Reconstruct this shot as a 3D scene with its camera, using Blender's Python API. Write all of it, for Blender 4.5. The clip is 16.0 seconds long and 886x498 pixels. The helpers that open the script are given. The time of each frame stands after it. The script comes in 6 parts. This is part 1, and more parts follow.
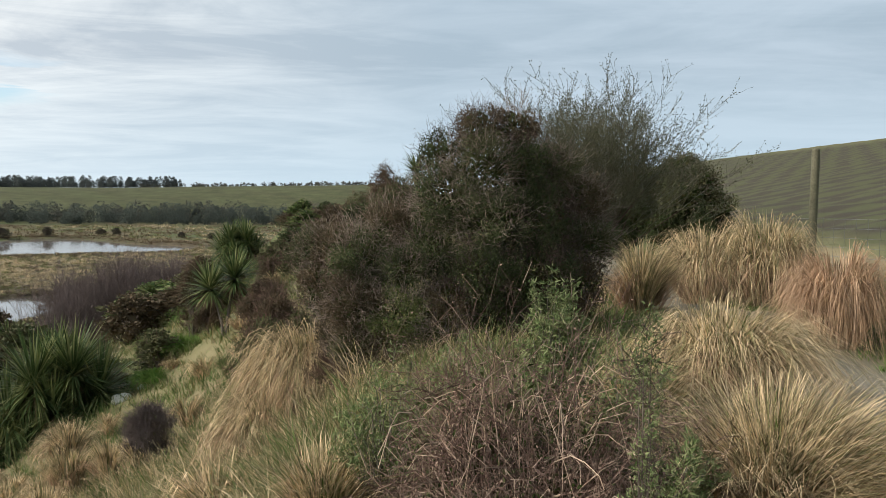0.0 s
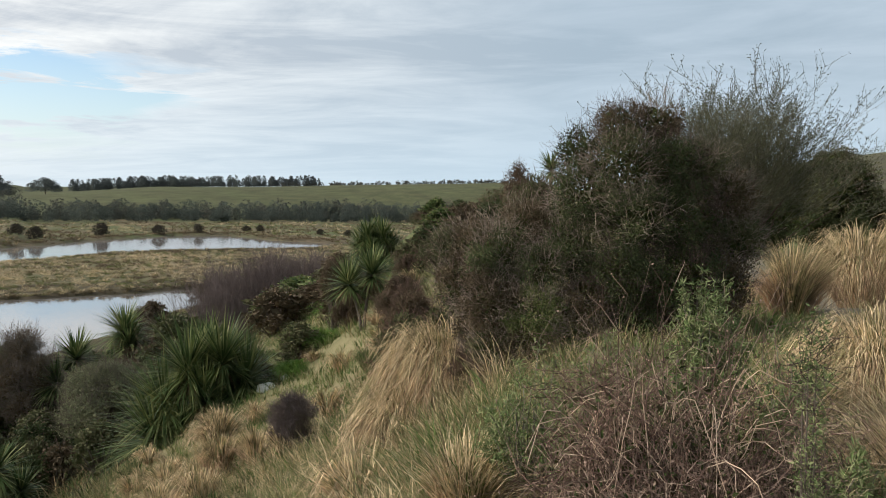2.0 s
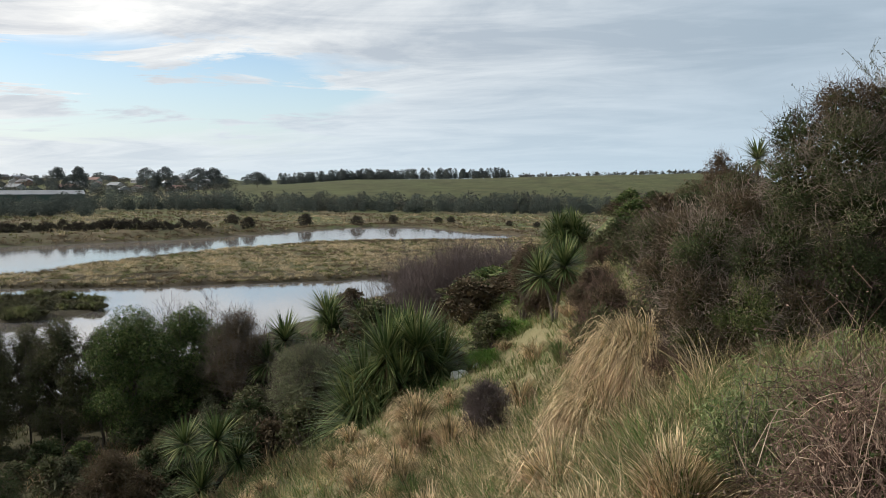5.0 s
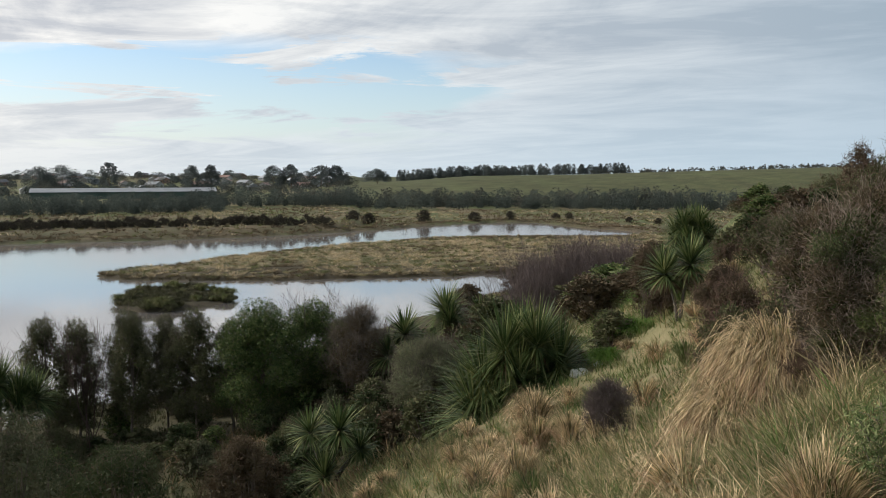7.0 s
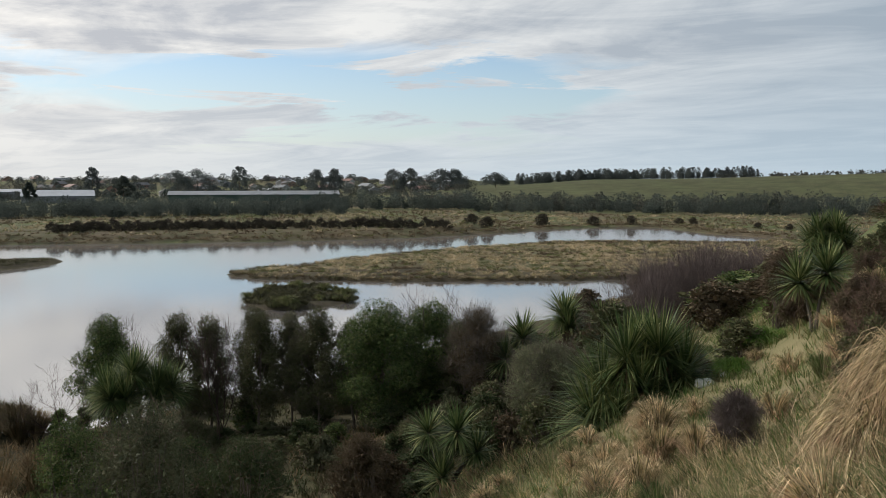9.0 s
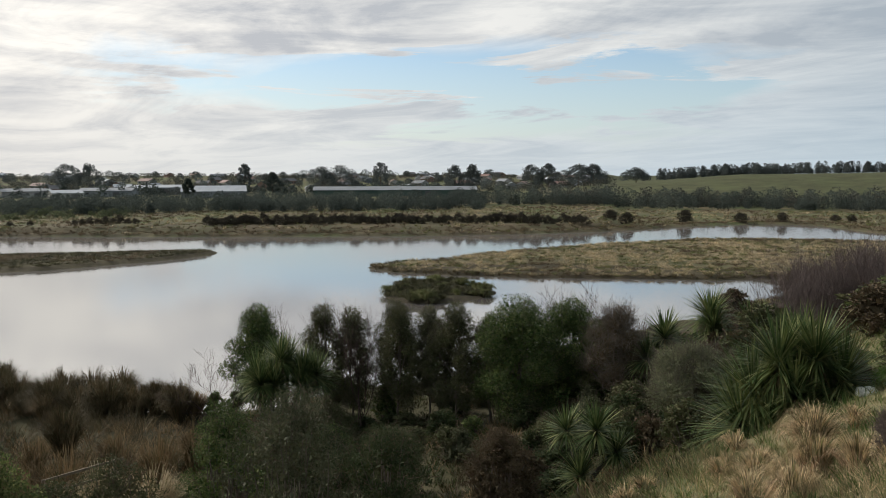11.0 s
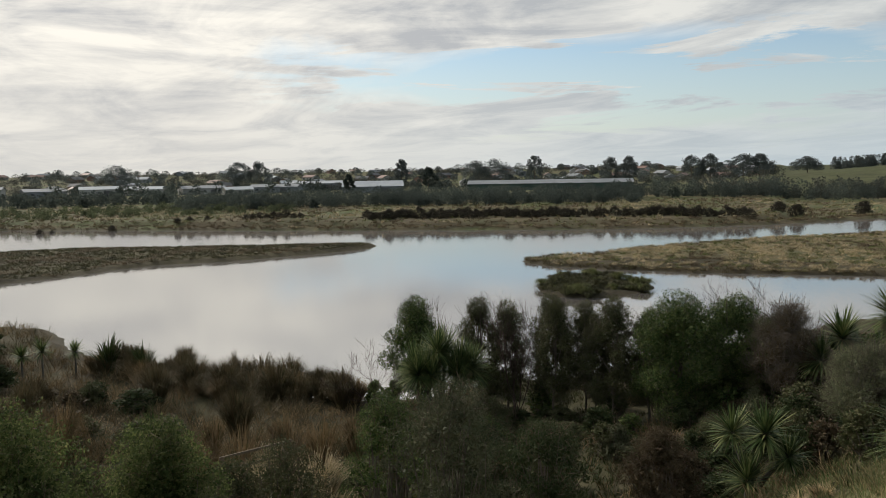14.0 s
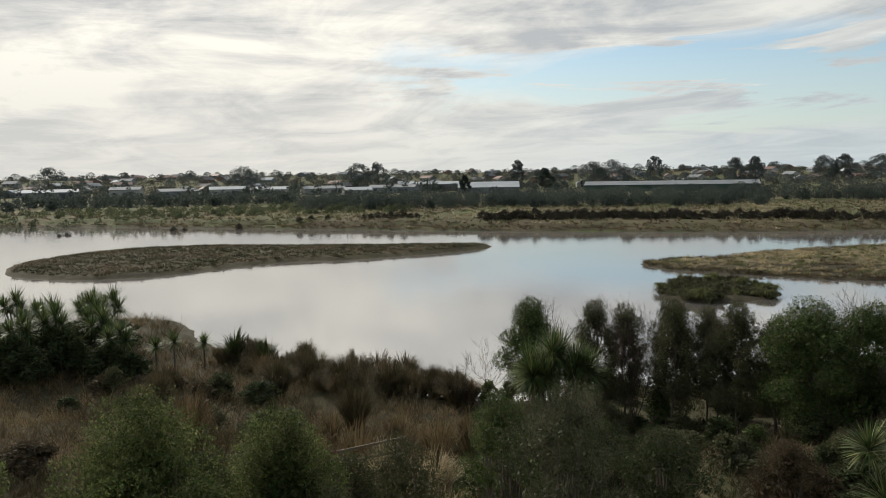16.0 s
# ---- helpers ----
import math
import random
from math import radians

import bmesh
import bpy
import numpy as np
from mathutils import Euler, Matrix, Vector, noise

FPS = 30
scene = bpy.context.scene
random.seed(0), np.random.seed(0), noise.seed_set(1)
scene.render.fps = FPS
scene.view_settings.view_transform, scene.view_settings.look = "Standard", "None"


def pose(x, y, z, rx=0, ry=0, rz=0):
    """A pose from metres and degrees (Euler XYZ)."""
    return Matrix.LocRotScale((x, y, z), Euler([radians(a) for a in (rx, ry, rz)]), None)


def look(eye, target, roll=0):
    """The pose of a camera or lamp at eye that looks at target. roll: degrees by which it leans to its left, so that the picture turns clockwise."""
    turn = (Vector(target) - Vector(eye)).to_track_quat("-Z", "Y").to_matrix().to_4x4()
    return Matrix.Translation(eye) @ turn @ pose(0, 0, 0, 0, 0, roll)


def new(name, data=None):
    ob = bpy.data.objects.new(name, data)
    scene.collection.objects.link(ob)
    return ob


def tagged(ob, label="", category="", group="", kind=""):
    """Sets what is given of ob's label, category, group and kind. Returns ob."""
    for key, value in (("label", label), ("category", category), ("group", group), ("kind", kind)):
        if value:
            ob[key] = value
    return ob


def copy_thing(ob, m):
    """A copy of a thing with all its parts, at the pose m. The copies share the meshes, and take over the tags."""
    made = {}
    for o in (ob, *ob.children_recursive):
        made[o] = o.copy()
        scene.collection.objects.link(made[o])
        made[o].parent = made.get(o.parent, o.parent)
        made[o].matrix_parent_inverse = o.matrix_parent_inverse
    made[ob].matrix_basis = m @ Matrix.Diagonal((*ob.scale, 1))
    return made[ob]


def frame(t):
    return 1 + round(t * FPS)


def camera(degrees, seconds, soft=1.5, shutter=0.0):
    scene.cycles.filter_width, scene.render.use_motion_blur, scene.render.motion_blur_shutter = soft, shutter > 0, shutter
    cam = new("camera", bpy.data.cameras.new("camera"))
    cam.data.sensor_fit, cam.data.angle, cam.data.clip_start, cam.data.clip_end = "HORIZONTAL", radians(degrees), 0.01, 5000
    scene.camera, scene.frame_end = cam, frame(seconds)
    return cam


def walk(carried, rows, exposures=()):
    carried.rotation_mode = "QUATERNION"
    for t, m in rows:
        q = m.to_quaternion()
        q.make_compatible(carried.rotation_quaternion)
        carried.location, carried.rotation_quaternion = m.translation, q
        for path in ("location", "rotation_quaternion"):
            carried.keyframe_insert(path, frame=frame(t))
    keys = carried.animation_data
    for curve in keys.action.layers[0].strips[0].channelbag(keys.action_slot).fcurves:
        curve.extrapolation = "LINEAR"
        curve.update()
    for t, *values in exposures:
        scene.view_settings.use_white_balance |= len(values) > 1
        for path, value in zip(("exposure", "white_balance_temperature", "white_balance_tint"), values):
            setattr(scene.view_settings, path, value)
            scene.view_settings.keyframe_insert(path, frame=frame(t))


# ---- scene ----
cam = camera(56.10, 16.0, soft=0.7)
# seconds, eye, yaw to the left, pitch up, roll to the left
ROWS = [
    (0.0, -0.000, 0.000, 16.500, 0.00, -3.85, 0.86),
    (0.5, -0.016, -0.003, 16.498, 1.72, -3.93, 0.96),
    (1.0, -0.042, -0.010, 16.497, 4.15, -3.91, 0.96),
    (1.5, -0.061, -0.016, 16.501, 6.86, -3.91, 0.82),
    (2.0, -0.073, -0.029, 16.501, 9.04, -4.11, 0.66),
    (2.5, -0.091, -0.044, 16.495, 10.89, -4.28, 0.60),
    (3.0, -0.110, -0.048, 16.491, 12.45, -4.34, 0.76),
    (3.5, -0.134, -0.055, 16.485, 14.30, -4.54, 0.75),
    (4.0, -0.160, -0.059, 16.486, 16.84, -4.64, 0.50),
    (4.5, -0.178, -0.058, 16.483, 19.49, -4.70, 0.41),
    (7.0, -0.270, -0.098, 16.481, 30.07, -5.07, -0.04),
    (7.5, -0.276, -0.104, 16.478, 31.67, -5.03, 0.17),
    (8.0, -0.295, -0.113, 16.473, 33.71, -4.89, 0.21),
    (8.5, -0.327, -0.126, 16.466, 35.91, -4.86, 0.12),
    (9.0, -0.342, -0.135, 16.465, 38.18, -4.82, 0.01),
    (11.5, -0.458, -0.213, 16.455, 49.51, -5.21, -0.31),
    (12.0, -0.471, -0.228, 16.454, 51.10, -5.29, -0.58),
    (12.5, -0.488, -0.238, 16.448, 52.65, -5.46, -0.82),
    (13.0, -0.517, -0.236, 16.441, 54.28, -5.57, -0.87),
    (13.5, -0.543, -0.243, 16.430, 56.18, -5.55, -0.88),
    (14.0, -0.569, -0.246, 16.429, 58.21, -5.46, -0.98),
    (14.5, -0.597, -0.246, 16.426, 60.05, -5.44, -1.10),
    (15.0, -0.625, -0.247, 16.417, 62.06, -5.43, -1.28),
    (15.5, -0.657, -0.251, 16.409, 64.22, -5.38, -1.18),
    (16.0, -0.694, -0.257, 16.401, 66.14, -5.27, -0.95),
]


def aimed(x, y, z, yaw, pitch, roll):
    a, p = radians(yaw), radians(pitch)
    way = Vector((-math.sin(a) * math.cos(p), math.cos(a) * math.cos(p), math.sin(p)))
    return look((x, y, z), Vector((x, y, z)) + way, roll)


walk(cam, [(row[0], aimed(*row[1:])) for row in ROWS], [(0.0, 0.18, 6280, 11), (4.0, 0.06, 6260, 12), (7.5, -0.1, 6260, 12), (9.0, -0.22, 6260, 12), (12.0, -0.25, 6380, 11), (14.4, -0.35, 6460, 10), (16.0, -0.3, 6460, 9)])

# ---------------------------------------------------------------- sky and sun
SUN_AZ, SUN_EL = 102.0, 29.0          # degrees to the left of +y, and above the horizon
world = bpy.data.worlds.new("sky")
scene.world = world
world.use_nodes = True
wn, wl = world.node_tree.nodes, world.node_tree.links
wn.clear()


def wnode(kind, **settings):
    n = wn.new(kind)
    for key, value in settings.items():
        n.inputs[key].default_value = value
    return n


def wmath(op, a, b=None, clamp=False):
    n = wn.new("ShaderNodeMath")
    n.operation, n.use_clamp = op, clamp
    for i, s in enumerate((a, b)):
        if s is None:
            continue
        if isinstance(s, (int, float)):
            n.inputs[i].default_value = s
        else:
            wl.new(s, n.inputs[i])
    return n.outputs[0]


def wramp(fac, stops):
    n = wn.new("ShaderNodeValToRGB")
    wl.new(fac, n.inputs[0])
    e = n.color_ramp.elements
    while len(e) < len(stops):
        e.new(0.5)
    for el, (p, c) in zip(e, stops):
        el.position, el.color = p, (*c, 1) if len(c) == 3 else c
    return n.outputs[0]


def wmix(fac, a, b):
    n = wn.new("ShaderNodeMix")
    n.data_type = "RGBA"
    for s, sock in ((fac, n.inputs[0]), (a, n.inputs[6]), (b, n.inputs[7])):
        if isinstance(s, (tuple, float, int)):
            sock.default_value = s
        else:
            wl.new(s, sock)
    return n.outputs[2]


coord = wn.new("ShaderNodeTexCoord")
sep = wn.new("ShaderNodeSeparateXYZ")
wl.new(coord.outputs["Generated"], sep.inputs[0])
dx, dy, dz = sep.outputs
sky = wn.new("ShaderNodeTexSky")
sky.sky_type, sky.sun_disc = "NISHITA", False
sky.sun_elevation, sky.sun_rotation = radians(SUN_EL), radians(-SUN_AZ)
sky.air_density, sky.dust_density, sky.ozone_density = 1.0, 0.25, 1.5
blue = wn.new("ShaderNodeVectorMath")
blue.operation = "SCALE"
wl.new(sky.outputs[0], blue.inputs[0])
blue.inputs["Scale"].default_value = 0.135
# a flat layer of cloud seen in perspective
lift = wmath("ADD", wmath("MAXIMUM", dz, 0.0), 0.10)
flat = wn.new("ShaderNodeCombineXYZ")
wl.new(wmath("DIVIDE", dx, lift), flat.inputs[0])
wl.new(wmath("DIVIDE", dy, lift), flat.inputs[1])
turnm = wn.new("ShaderNodeMapping")
turnm.inputs["Rotation"].default_value = (0, 0, radians(38))
turnm.inputs["Scale"].default_value = (0.62, 1.0, 1.0)
wl.new(flat.outputs[0], turnm.inputs[0])
n1 = wnode("ShaderNodeTexNoise", Scale=0.55, Detail=9.0, Roughness=0.58, Distortion=0.5)
n2 = wnode("ShaderNodeTexNoise", Scale=1.25, Detail=9.0, Roughness=0.62, Distortion=0.7)
wl.new(turnm.outputs[0], n1.inputs["Vector"])
wl.new(turnm.outputs[0], n2.inputs["Vector"])
toward = wmath("ADD", wmath("MULTIPLY", dx, -math.sin(radians(SUN_AZ))), wmath("MULTIPLY", dy, math.cos(radians(SUN_AZ))))
glow = wmath("MULTIPLY", wmath("ADD", toward, 0.20), 0.92, True)
# the layer opens in a low band on the sunny side
band = wmath("SUBTRACT", 1.0, wmath("MULTIPLY", wmath("ABSOLUTE", wmath("SUBTRACT", dz, 0.10)), 11.0), True)
n3 = wnode("ShaderNodeTexNoise", Scale=3.2, Detail=9.0, Roughness=0.6, Distortion=0.6)
streak = wn.new("ShaderNodeMapping")
streak.inputs["Rotation"].default_value = (radians(4), radians(-3), 0)
streak.inputs["Scale"].default_value = (1.0, 1.0, 8.5)
wl.new(coord.outputs["Generated"], streak.inputs[0])
wl.new(streak.outputs[0], n3.inputs["Vector"])
broken = wramp(n3.outputs[0], [(0.41, (0, 0, 0)), (0.52, (1, 1, 1))])
opening = wmath("MULTIPLY", wmath("MULTIPLY", band, broken), wmath("MULTIPLY", wmath("MULTIPLY", wmath("SUBTRACT", toward, 0.12), 3.6, True), wmath("MULTIPLY", wmath("SUBTRACT", 0.90, toward), 4.0, True)))
thick = wmath("SUBTRACT", wmath("ADD", n1.outputs[0], 0.26), wmath("MULTIPLY", opening, 0.9))
cover = wramp(thick, [(0.33, (0, 0, 0)), (0.57, (1, 1, 1))])
shade = wramp(wmath("ADD", wmath("MULTIPLY", n2.outputs[0], 0.55), wmath("MULTIPLY", n3.outputs[0], 0.45)), [(0.41, (0, 0, 0)), (0.57, (1, 1, 1))])
dull = wmix(shade, (0.385, 0.475, 0.54, 1), (0.475, 0.565, 0.63, 1))
lit = wmix(shade, (0.68, 0.685, 0.69, 1), (1.30, 1.24, 1.11, 1))
cloud = wmix(glow, dull, lit)
layered = wmix(cover, blue.outputs[0], cloud)
low = wramp(wmath("ABSOLUTE", dz), [(0.0, (0.80, 0.80, 0.80)), (0.15, (0, 0, 0))])
hazy = wmix(low, layered, wmix(wmath("POWER", glow, 2.5), (0.57, 0.70, 0.77, 1), (0.88, 0.86, 0.80, 1)))
back = wn.new("ShaderNodeBackground")
wl.new(hazy, back.inputs[0])
back.inputs[1].default_value = 1.0
wout = wn.new("ShaderNodeOutputWorld")
wl.new(back.outputs[0], wout.inputs[0])

sun_data = bpy.data.lights.new("sun", "SUN")
sun_data.energy, sun_data.angle, sun_data.color = 4.5, radians(3), (1.0, 0.93, 0.83)
sun = new("sun", sun_data)
sun.matrix_world = look((0, 0, 60), Vector((0, 0, 60)) - Vector((-math.sin(radians(SUN_AZ)) * math.cos(radians(SUN_EL)), math.cos(radians(SUN_AZ)) * math.cos(radians(SUN_EL)), math.sin(radians(SUN_EL)))))


# ---------------------------------------------------------------- materials
def shader(name):
    m = bpy.data.materials.new(name)
    m.use_nodes = True
    nt = m.node_tree
    return m, nt.nodes, nt.links, nt.nodes["Principled BSDF"], nt.nodes["Material Output"]


def ramp_node(nodes, links, fac, colours, lo=0.0, hi=1.0):
    n = nodes.new("ShaderNodeValToRGB")
    links.new(fac, n.inputs[0])
    e = n.color_ramp.elements
    while len(e) < len(colours):
        e.new(0.5)
    for i, (el, c) in enumerate(zip(e, colours)):
        el.position = lo + (hi - lo) * i / max(1, len(colours) - 1)
        el.color = (*c, 1)
    return n.outputs[0]


def noise_node(nodes, links, scale, detail=4.0, space="Object", rough=0.6):
    tc = nodes.new("ShaderNodeTexCoord")
    n = nodes.new("ShaderNodeTexNoise")
    n.inputs["Scale"].default_value, n.inputs["Detail"].default_value, n.inputs["Roughness"].default_value = scale, detail, rough
    links.new(tc.outputs[space], n.inputs["Vector"])
    return n


def mixed(nodes, links, fac, a, b, how="MIX"):
    n = nodes.new("ShaderNodeMix")
    n.data_type, n.blend_type = "RGBA", how
    for s, sock in ((fac, n.inputs[0]), (a, n.inputs[6]), (b, n.inputs[7])):
        if isinstance(s, (tuple, float, int)):
            sock.default_value = s if not isinstance(s, tuple) or len(s) == 4 else (*s, 1)
        else:
            links.new(s, sock)
    return n.outputs[2]


def leafy(name, colours, rough=0.7, through_light=0.18, patch=1.2, gloss=0.12, deep=0.65):
    """Blades, leaves and twigs: each piece its own tint, and a slower drift over the plant."""
    m, nodes, links, p, out = shader(name)
    geo = nodes.new("ShaderNodeNewGeometry")
    tint = ramp_node(nodes, links, geo.outputs["Random Per Island"], colours)
    n = noise_node(nodes, links, patch, 3.0)
    drift = ramp_node(nodes, links, n.outputs[0], [(deep, deep, deep), (1.95 - deep, 1.9 - deep, 1.8 - deep)], 0.3, 0.7)
    col = mixed(nodes, links, 1.0, tint, drift, "MULTIPLY")
    links.new(col, p.inputs["Base Color"])
    p.inputs["Roughness"].default_value = rough
    p.inputs["Specular IOR Level"].default_value = gloss
    if through_light:
        tr = nodes.new("ShaderNodeBsdfTranslucent")
        links.new(col, tr.inputs[0])
        mx = nodes.new("ShaderNodeMixShader")
        mx.inputs[0].default_value = through_light
        links.new(p.outputs[0], mx.inputs[1])
        links.new(tr.outputs[0], mx.inputs[2])
        links.new(mx.outputs[0], out.inputs[0])
    return m


def solid(name, a, b, scale=3.0, rough=0.7, bump=0.2, metal=0.0, fine=40.0):
    """A hard surface with stains at two scales and a fine relief."""
    m, nodes, links, p, out = shader(name)
    n = noise_node(nodes, links, scale, 5.0)
    g = noise_node(nodes, links, fine, 3.0)
    col = ramp_node(nodes, links, n.outputs[0], [a, b], 0.32, 0.68)
    grain = ramp_node(nodes, links, g.outputs[0], [(0.75, 0.75, 0.75), (1.15, 1.15, 1.15)], 0.3, 0.7)
    links.new(mixed(nodes, links, 1.0, col, grain, "MULTIPLY"), p.inputs["Base Color"])
    p.inputs["Roughness"].default_value, p.inputs["Metallic"].default_value = rough, metal
    bm = nodes.new("ShaderNodeBump")
    bm.inputs["Strength"].default_value = bump
    links.new(g.outputs[0], bm.inputs["Height"])
    links.new(bm.outputs[0], p.inputs["Normal"])
    return m


STRAW = leafy("straw_grass", [(0.34, 0.25, 0.14), (0.60, 0.47, 0.30), (0.44, 0.34, 0.20), (0.18, 0.185, 0.078), (0.12, 0.08, 0.05)], through_light=0.22, patch=6.0, deep=0.36)
STRAW_PALE = leafy("pale_straw_grass", [(0.40, 0.305, 0.18), (0.76, 0.61, 0.41), (0.50, 0.385, 0.235), (0.20, 0.20, 0.09), (0.10, 0.07, 0.045)], through_light=0.22, patch=6.0, deep=0.34)
STRAW_RED = leafy("reddish_straw_grass", [(0.30, 0.19, 0.125), (0.54, 0.38, 0.26), (0.40, 0.27, 0.17), (0.17, 0.12, 0.065)], patch=5.0, deep=0.5)
GRASS = leafy("green_grass", [(0.055, 0.10, 0.026), (0.095, 0.15, 0.044), (0.15, 0.175, 0.065), (0.30, 0.25, 0.14), (0.075, 0.12, 0.034)], patch=2.5, deep=0.45)
BANK_GRASS = leafy("mixed_bank_grass", [(0.26, 0.21, 0.115), (0.42, 0.34, 0.19), (0.14, 0.16, 0.06), (0.085, 0.125, 0.04), (0.20, 0.15, 0.09)], through_light=0.22, patch=0.6, deep=0.5)
LUSH = leafy("lush_grass", [(0.05, 0.12, 0.02), (0.09, 0.17, 0.03), (0.13, 0.19, 0.04)])
# colour of the low undergrowth, and of the shade painted inside bushes
FERN_AND_SHADE = leafy("undergrowth_and_inner_shade", [(0.03, 0.045, 0.016), (0.05, 0.07, 0.02), (0.075, 0.07, 0.03), (0.04, 0.035, 0.02)])
MARSH = leafy("marsh_grass", [(0.14, 0.096, 0.054), (0.27, 0.195, 0.11), (0.18, 0.128, 0.07), (0.07, 0.072, 0.03)], patch=0.35, deep=0.45)
SPIT_STRAW = leafy("spit_straw", [(0.42, 0.34, 0.22), (0.60, 0.49, 0.33), (0.33, 0.27, 0.165), (0.25, 0.23, 0.12)], patch=0.5, deep=0.55)
SPIT_GREEN = leafy("spit_green_grass", [(0.09, 0.115, 0.04), (0.14, 0.16, 0.06), (0.19, 0.18, 0.08), (0.10, 0.10, 0.045)], patch=0.3, deep=0.55)
SCRUB_FAR = leafy("dark_far_scrub", [(0.05, 0.045, 0.038), (0.07, 0.06, 0.05), (0.06, 0.06, 0.042)], patch=0.2, gloss=0.03)
SPIT_BROWN = leafy("spit_brown_grass", [(0.13, 0.10, 0.066), (0.18, 0.138, 0.09), (0.10, 0.08, 0.05)], patch=0.3, deep=0.55)
ISLET_GRASS = leafy("islet_tussock", [(0.06, 0.065, 0.03), (0.10, 0.095, 0.05), (0.04, 0.045, 0.02), (0.13, 0.11, 0.06)], patch=0.5, deep=0.4)
SEDGE = leafy("dark_sedge", [(0.085, 0.068, 0.038), (0.14, 0.105, 0.06), (0.06, 0.066, 0.032)], patch=0.4, deep=0.5)
FLAX = leafy("flax_leaf", [(0.04, 0.06, 0.025), (0.06, 0.08, 0.03), (0.09, 0.09, 0.04)], rough=0.4)
SWORD = leafy("cabbage_tree_leaf", [(0.036, 0.064, 0.023), (0.066, 0.102, 0.036), (0.125, 0.16, 0.062), (0.24, 0.25, 0.11)], rough=0.52, through_light=0.2)
SWORD_DEAD = leafy("dead_cabbage_tree_leaf", [(0.13, 0.10, 0.06), (0.20, 0.15, 0.09), (0.09, 0.07, 0.05)])
DARK_LEAF = leafy("dark_small_leaf", [(0.03, 0.045, 0.02), (0.05, 0.068, 0.027), (0.072, 0.082, 0.036)])
GREEN_LEAF = leafy("green_small_leaf", [(0.037, 0.064, 0.021), (0.062, 0.10, 0.031), (0.10, 0.132, 0.044), (0.165, 0.19, 0.072)])
YELLOW_LEAF = leafy("yellow_green_leaf", [(0.05, 0.075, 0.025), (0.08, 0.11, 0.038), (0.125, 0.15, 0.055), (0.21, 0.215, 0.095)], patch=0.9, deep=0.5, through_light=0.4)
SOFT_LEAF = leafy("soft_grey_olive_leaf", [(0.06, 0.068, 0.037), (0.09, 0.098, 0.056), (0.13, 0.13, 0.078)])
GORSE_LEAF = leafy("gorse_green_leaf", [(0.085, 0.13, 0.046), (0.16, 0.21, 0.085), (0.29, 0.33, 0.16), (0.11, 0.11, 0.052)])
GREY_LEAF = leafy("grey_green_leaf", [(0.13, 0.145, 0.085), (0.19, 0.205, 0.12), (0.25, 0.255, 0.155)])
OLIVE_LEAF = leafy("olive_leaf", [(0.055, 0.067, 0.031), (0.092, 0.102, 0.046), (0.077, 0.074, 0.042), (0.13, 0.13, 0.064)])
BUSH_LEAF = leafy("mixed_bush_leaf", [(0.04, 0.055, 0.025), (0.07, 0.09, 0.038), (0.115, 0.13, 0.06), (0.05, 0.042, 0.03)], patch=3.0, deep=0.5)
BROWN_LEAF = leafy("rusty_brown_leaf", [(0.075, 0.058, 0.036), (0.11, 0.082, 0.05), (0.06, 0.052, 0.03)])
# distance haze is put into the next three leaf colours, paled to blue-grey
FAR_DARK_HAZED = leafy("distant_dark_leaf_hazed", [(0.07, 0.086, 0.08), (0.08, 0.096, 0.088), (0.09, 0.104, 0.092)], patch=0.02, rough=0.9, gloss=0.02, through_light=0.4)
FAR_OLIVE_HAZED = leafy("distant_olive_leaf_hazed", [(0.085, 0.09, 0.08), (0.096, 0.098, 0.086), (0.075, 0.082, 0.074)], patch=0.02, rough=0.9, gloss=0.02, through_light=0.4)
FAR_HAZY = leafy("distant_blue_green_leaf_hazed", [(0.095, 0.114, 0.115), (0.105, 0.122, 0.122), (0.115, 0.13, 0.125)], patch=0.02, rough=0.9, gloss=0.02, through_light=0.4)
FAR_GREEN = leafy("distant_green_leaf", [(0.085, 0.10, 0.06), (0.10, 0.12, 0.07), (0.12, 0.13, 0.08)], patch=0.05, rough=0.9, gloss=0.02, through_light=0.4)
TWIG = leafy("brown_twig", [(0.085, 0.055, 0.045), (0.13, 0.085, 0.07), (0.17, 0.115, 0.09)], through_light=0.0, rough=0.8)
TWIG_BUSH = leafy("grey_brown_twig", [(0.13, 0.10, 0.085), (0.22, 0.17, 0.145), (0.34, 0.28, 0.24), (0.11, 0.10, 0.06)], through_light=0.0, rough=0.8)
TWIG_DARK = leafy("dark_twig", [(0.05, 0.038, 0.034), (0.08, 0.055, 0.05), (0.10, 0.07, 0.065)], through_light=0.0, rough=0.8)
TWIG_PALE = leafy("pale_dry_twig", [(0.42, 0.31, 0.23), (0.58, 0.46, 0.35), (0.30, 0.21, 0.15)], through_light=0.0, rough=0.8)
TWIG_GREY = leafy("grey_green_twig", [(0.10, 0.10, 0.075), (0.15, 0.145, 0.11), (0.20, 0.19, 0.15)], through_light=0.0, rough=0.8)
THORN = leafy("dry_thorn_twig", [(0.11, 0.07, 0.055), (0.19, 0.125, 0.10), (0.06, 0.036, 0.03), (0.42, 0.32, 0.25)], through_light=0.0, rough=0.8)
DRY_LEAF = leafy("dry_pinkish_leaf", [(0.22, 0.145, 0.115), (0.36, 0.26, 0.21), (0.12, 0.08, 0.06), (0.07, 0.05, 0.035)])
PURPLE = leafy("purple_grey_twig", [(0.085, 0.066, 0.064), (0.125, 0.10, 0.098), (0.17, 0.14, 0.13)], through_light=0.0, rough=0.8)
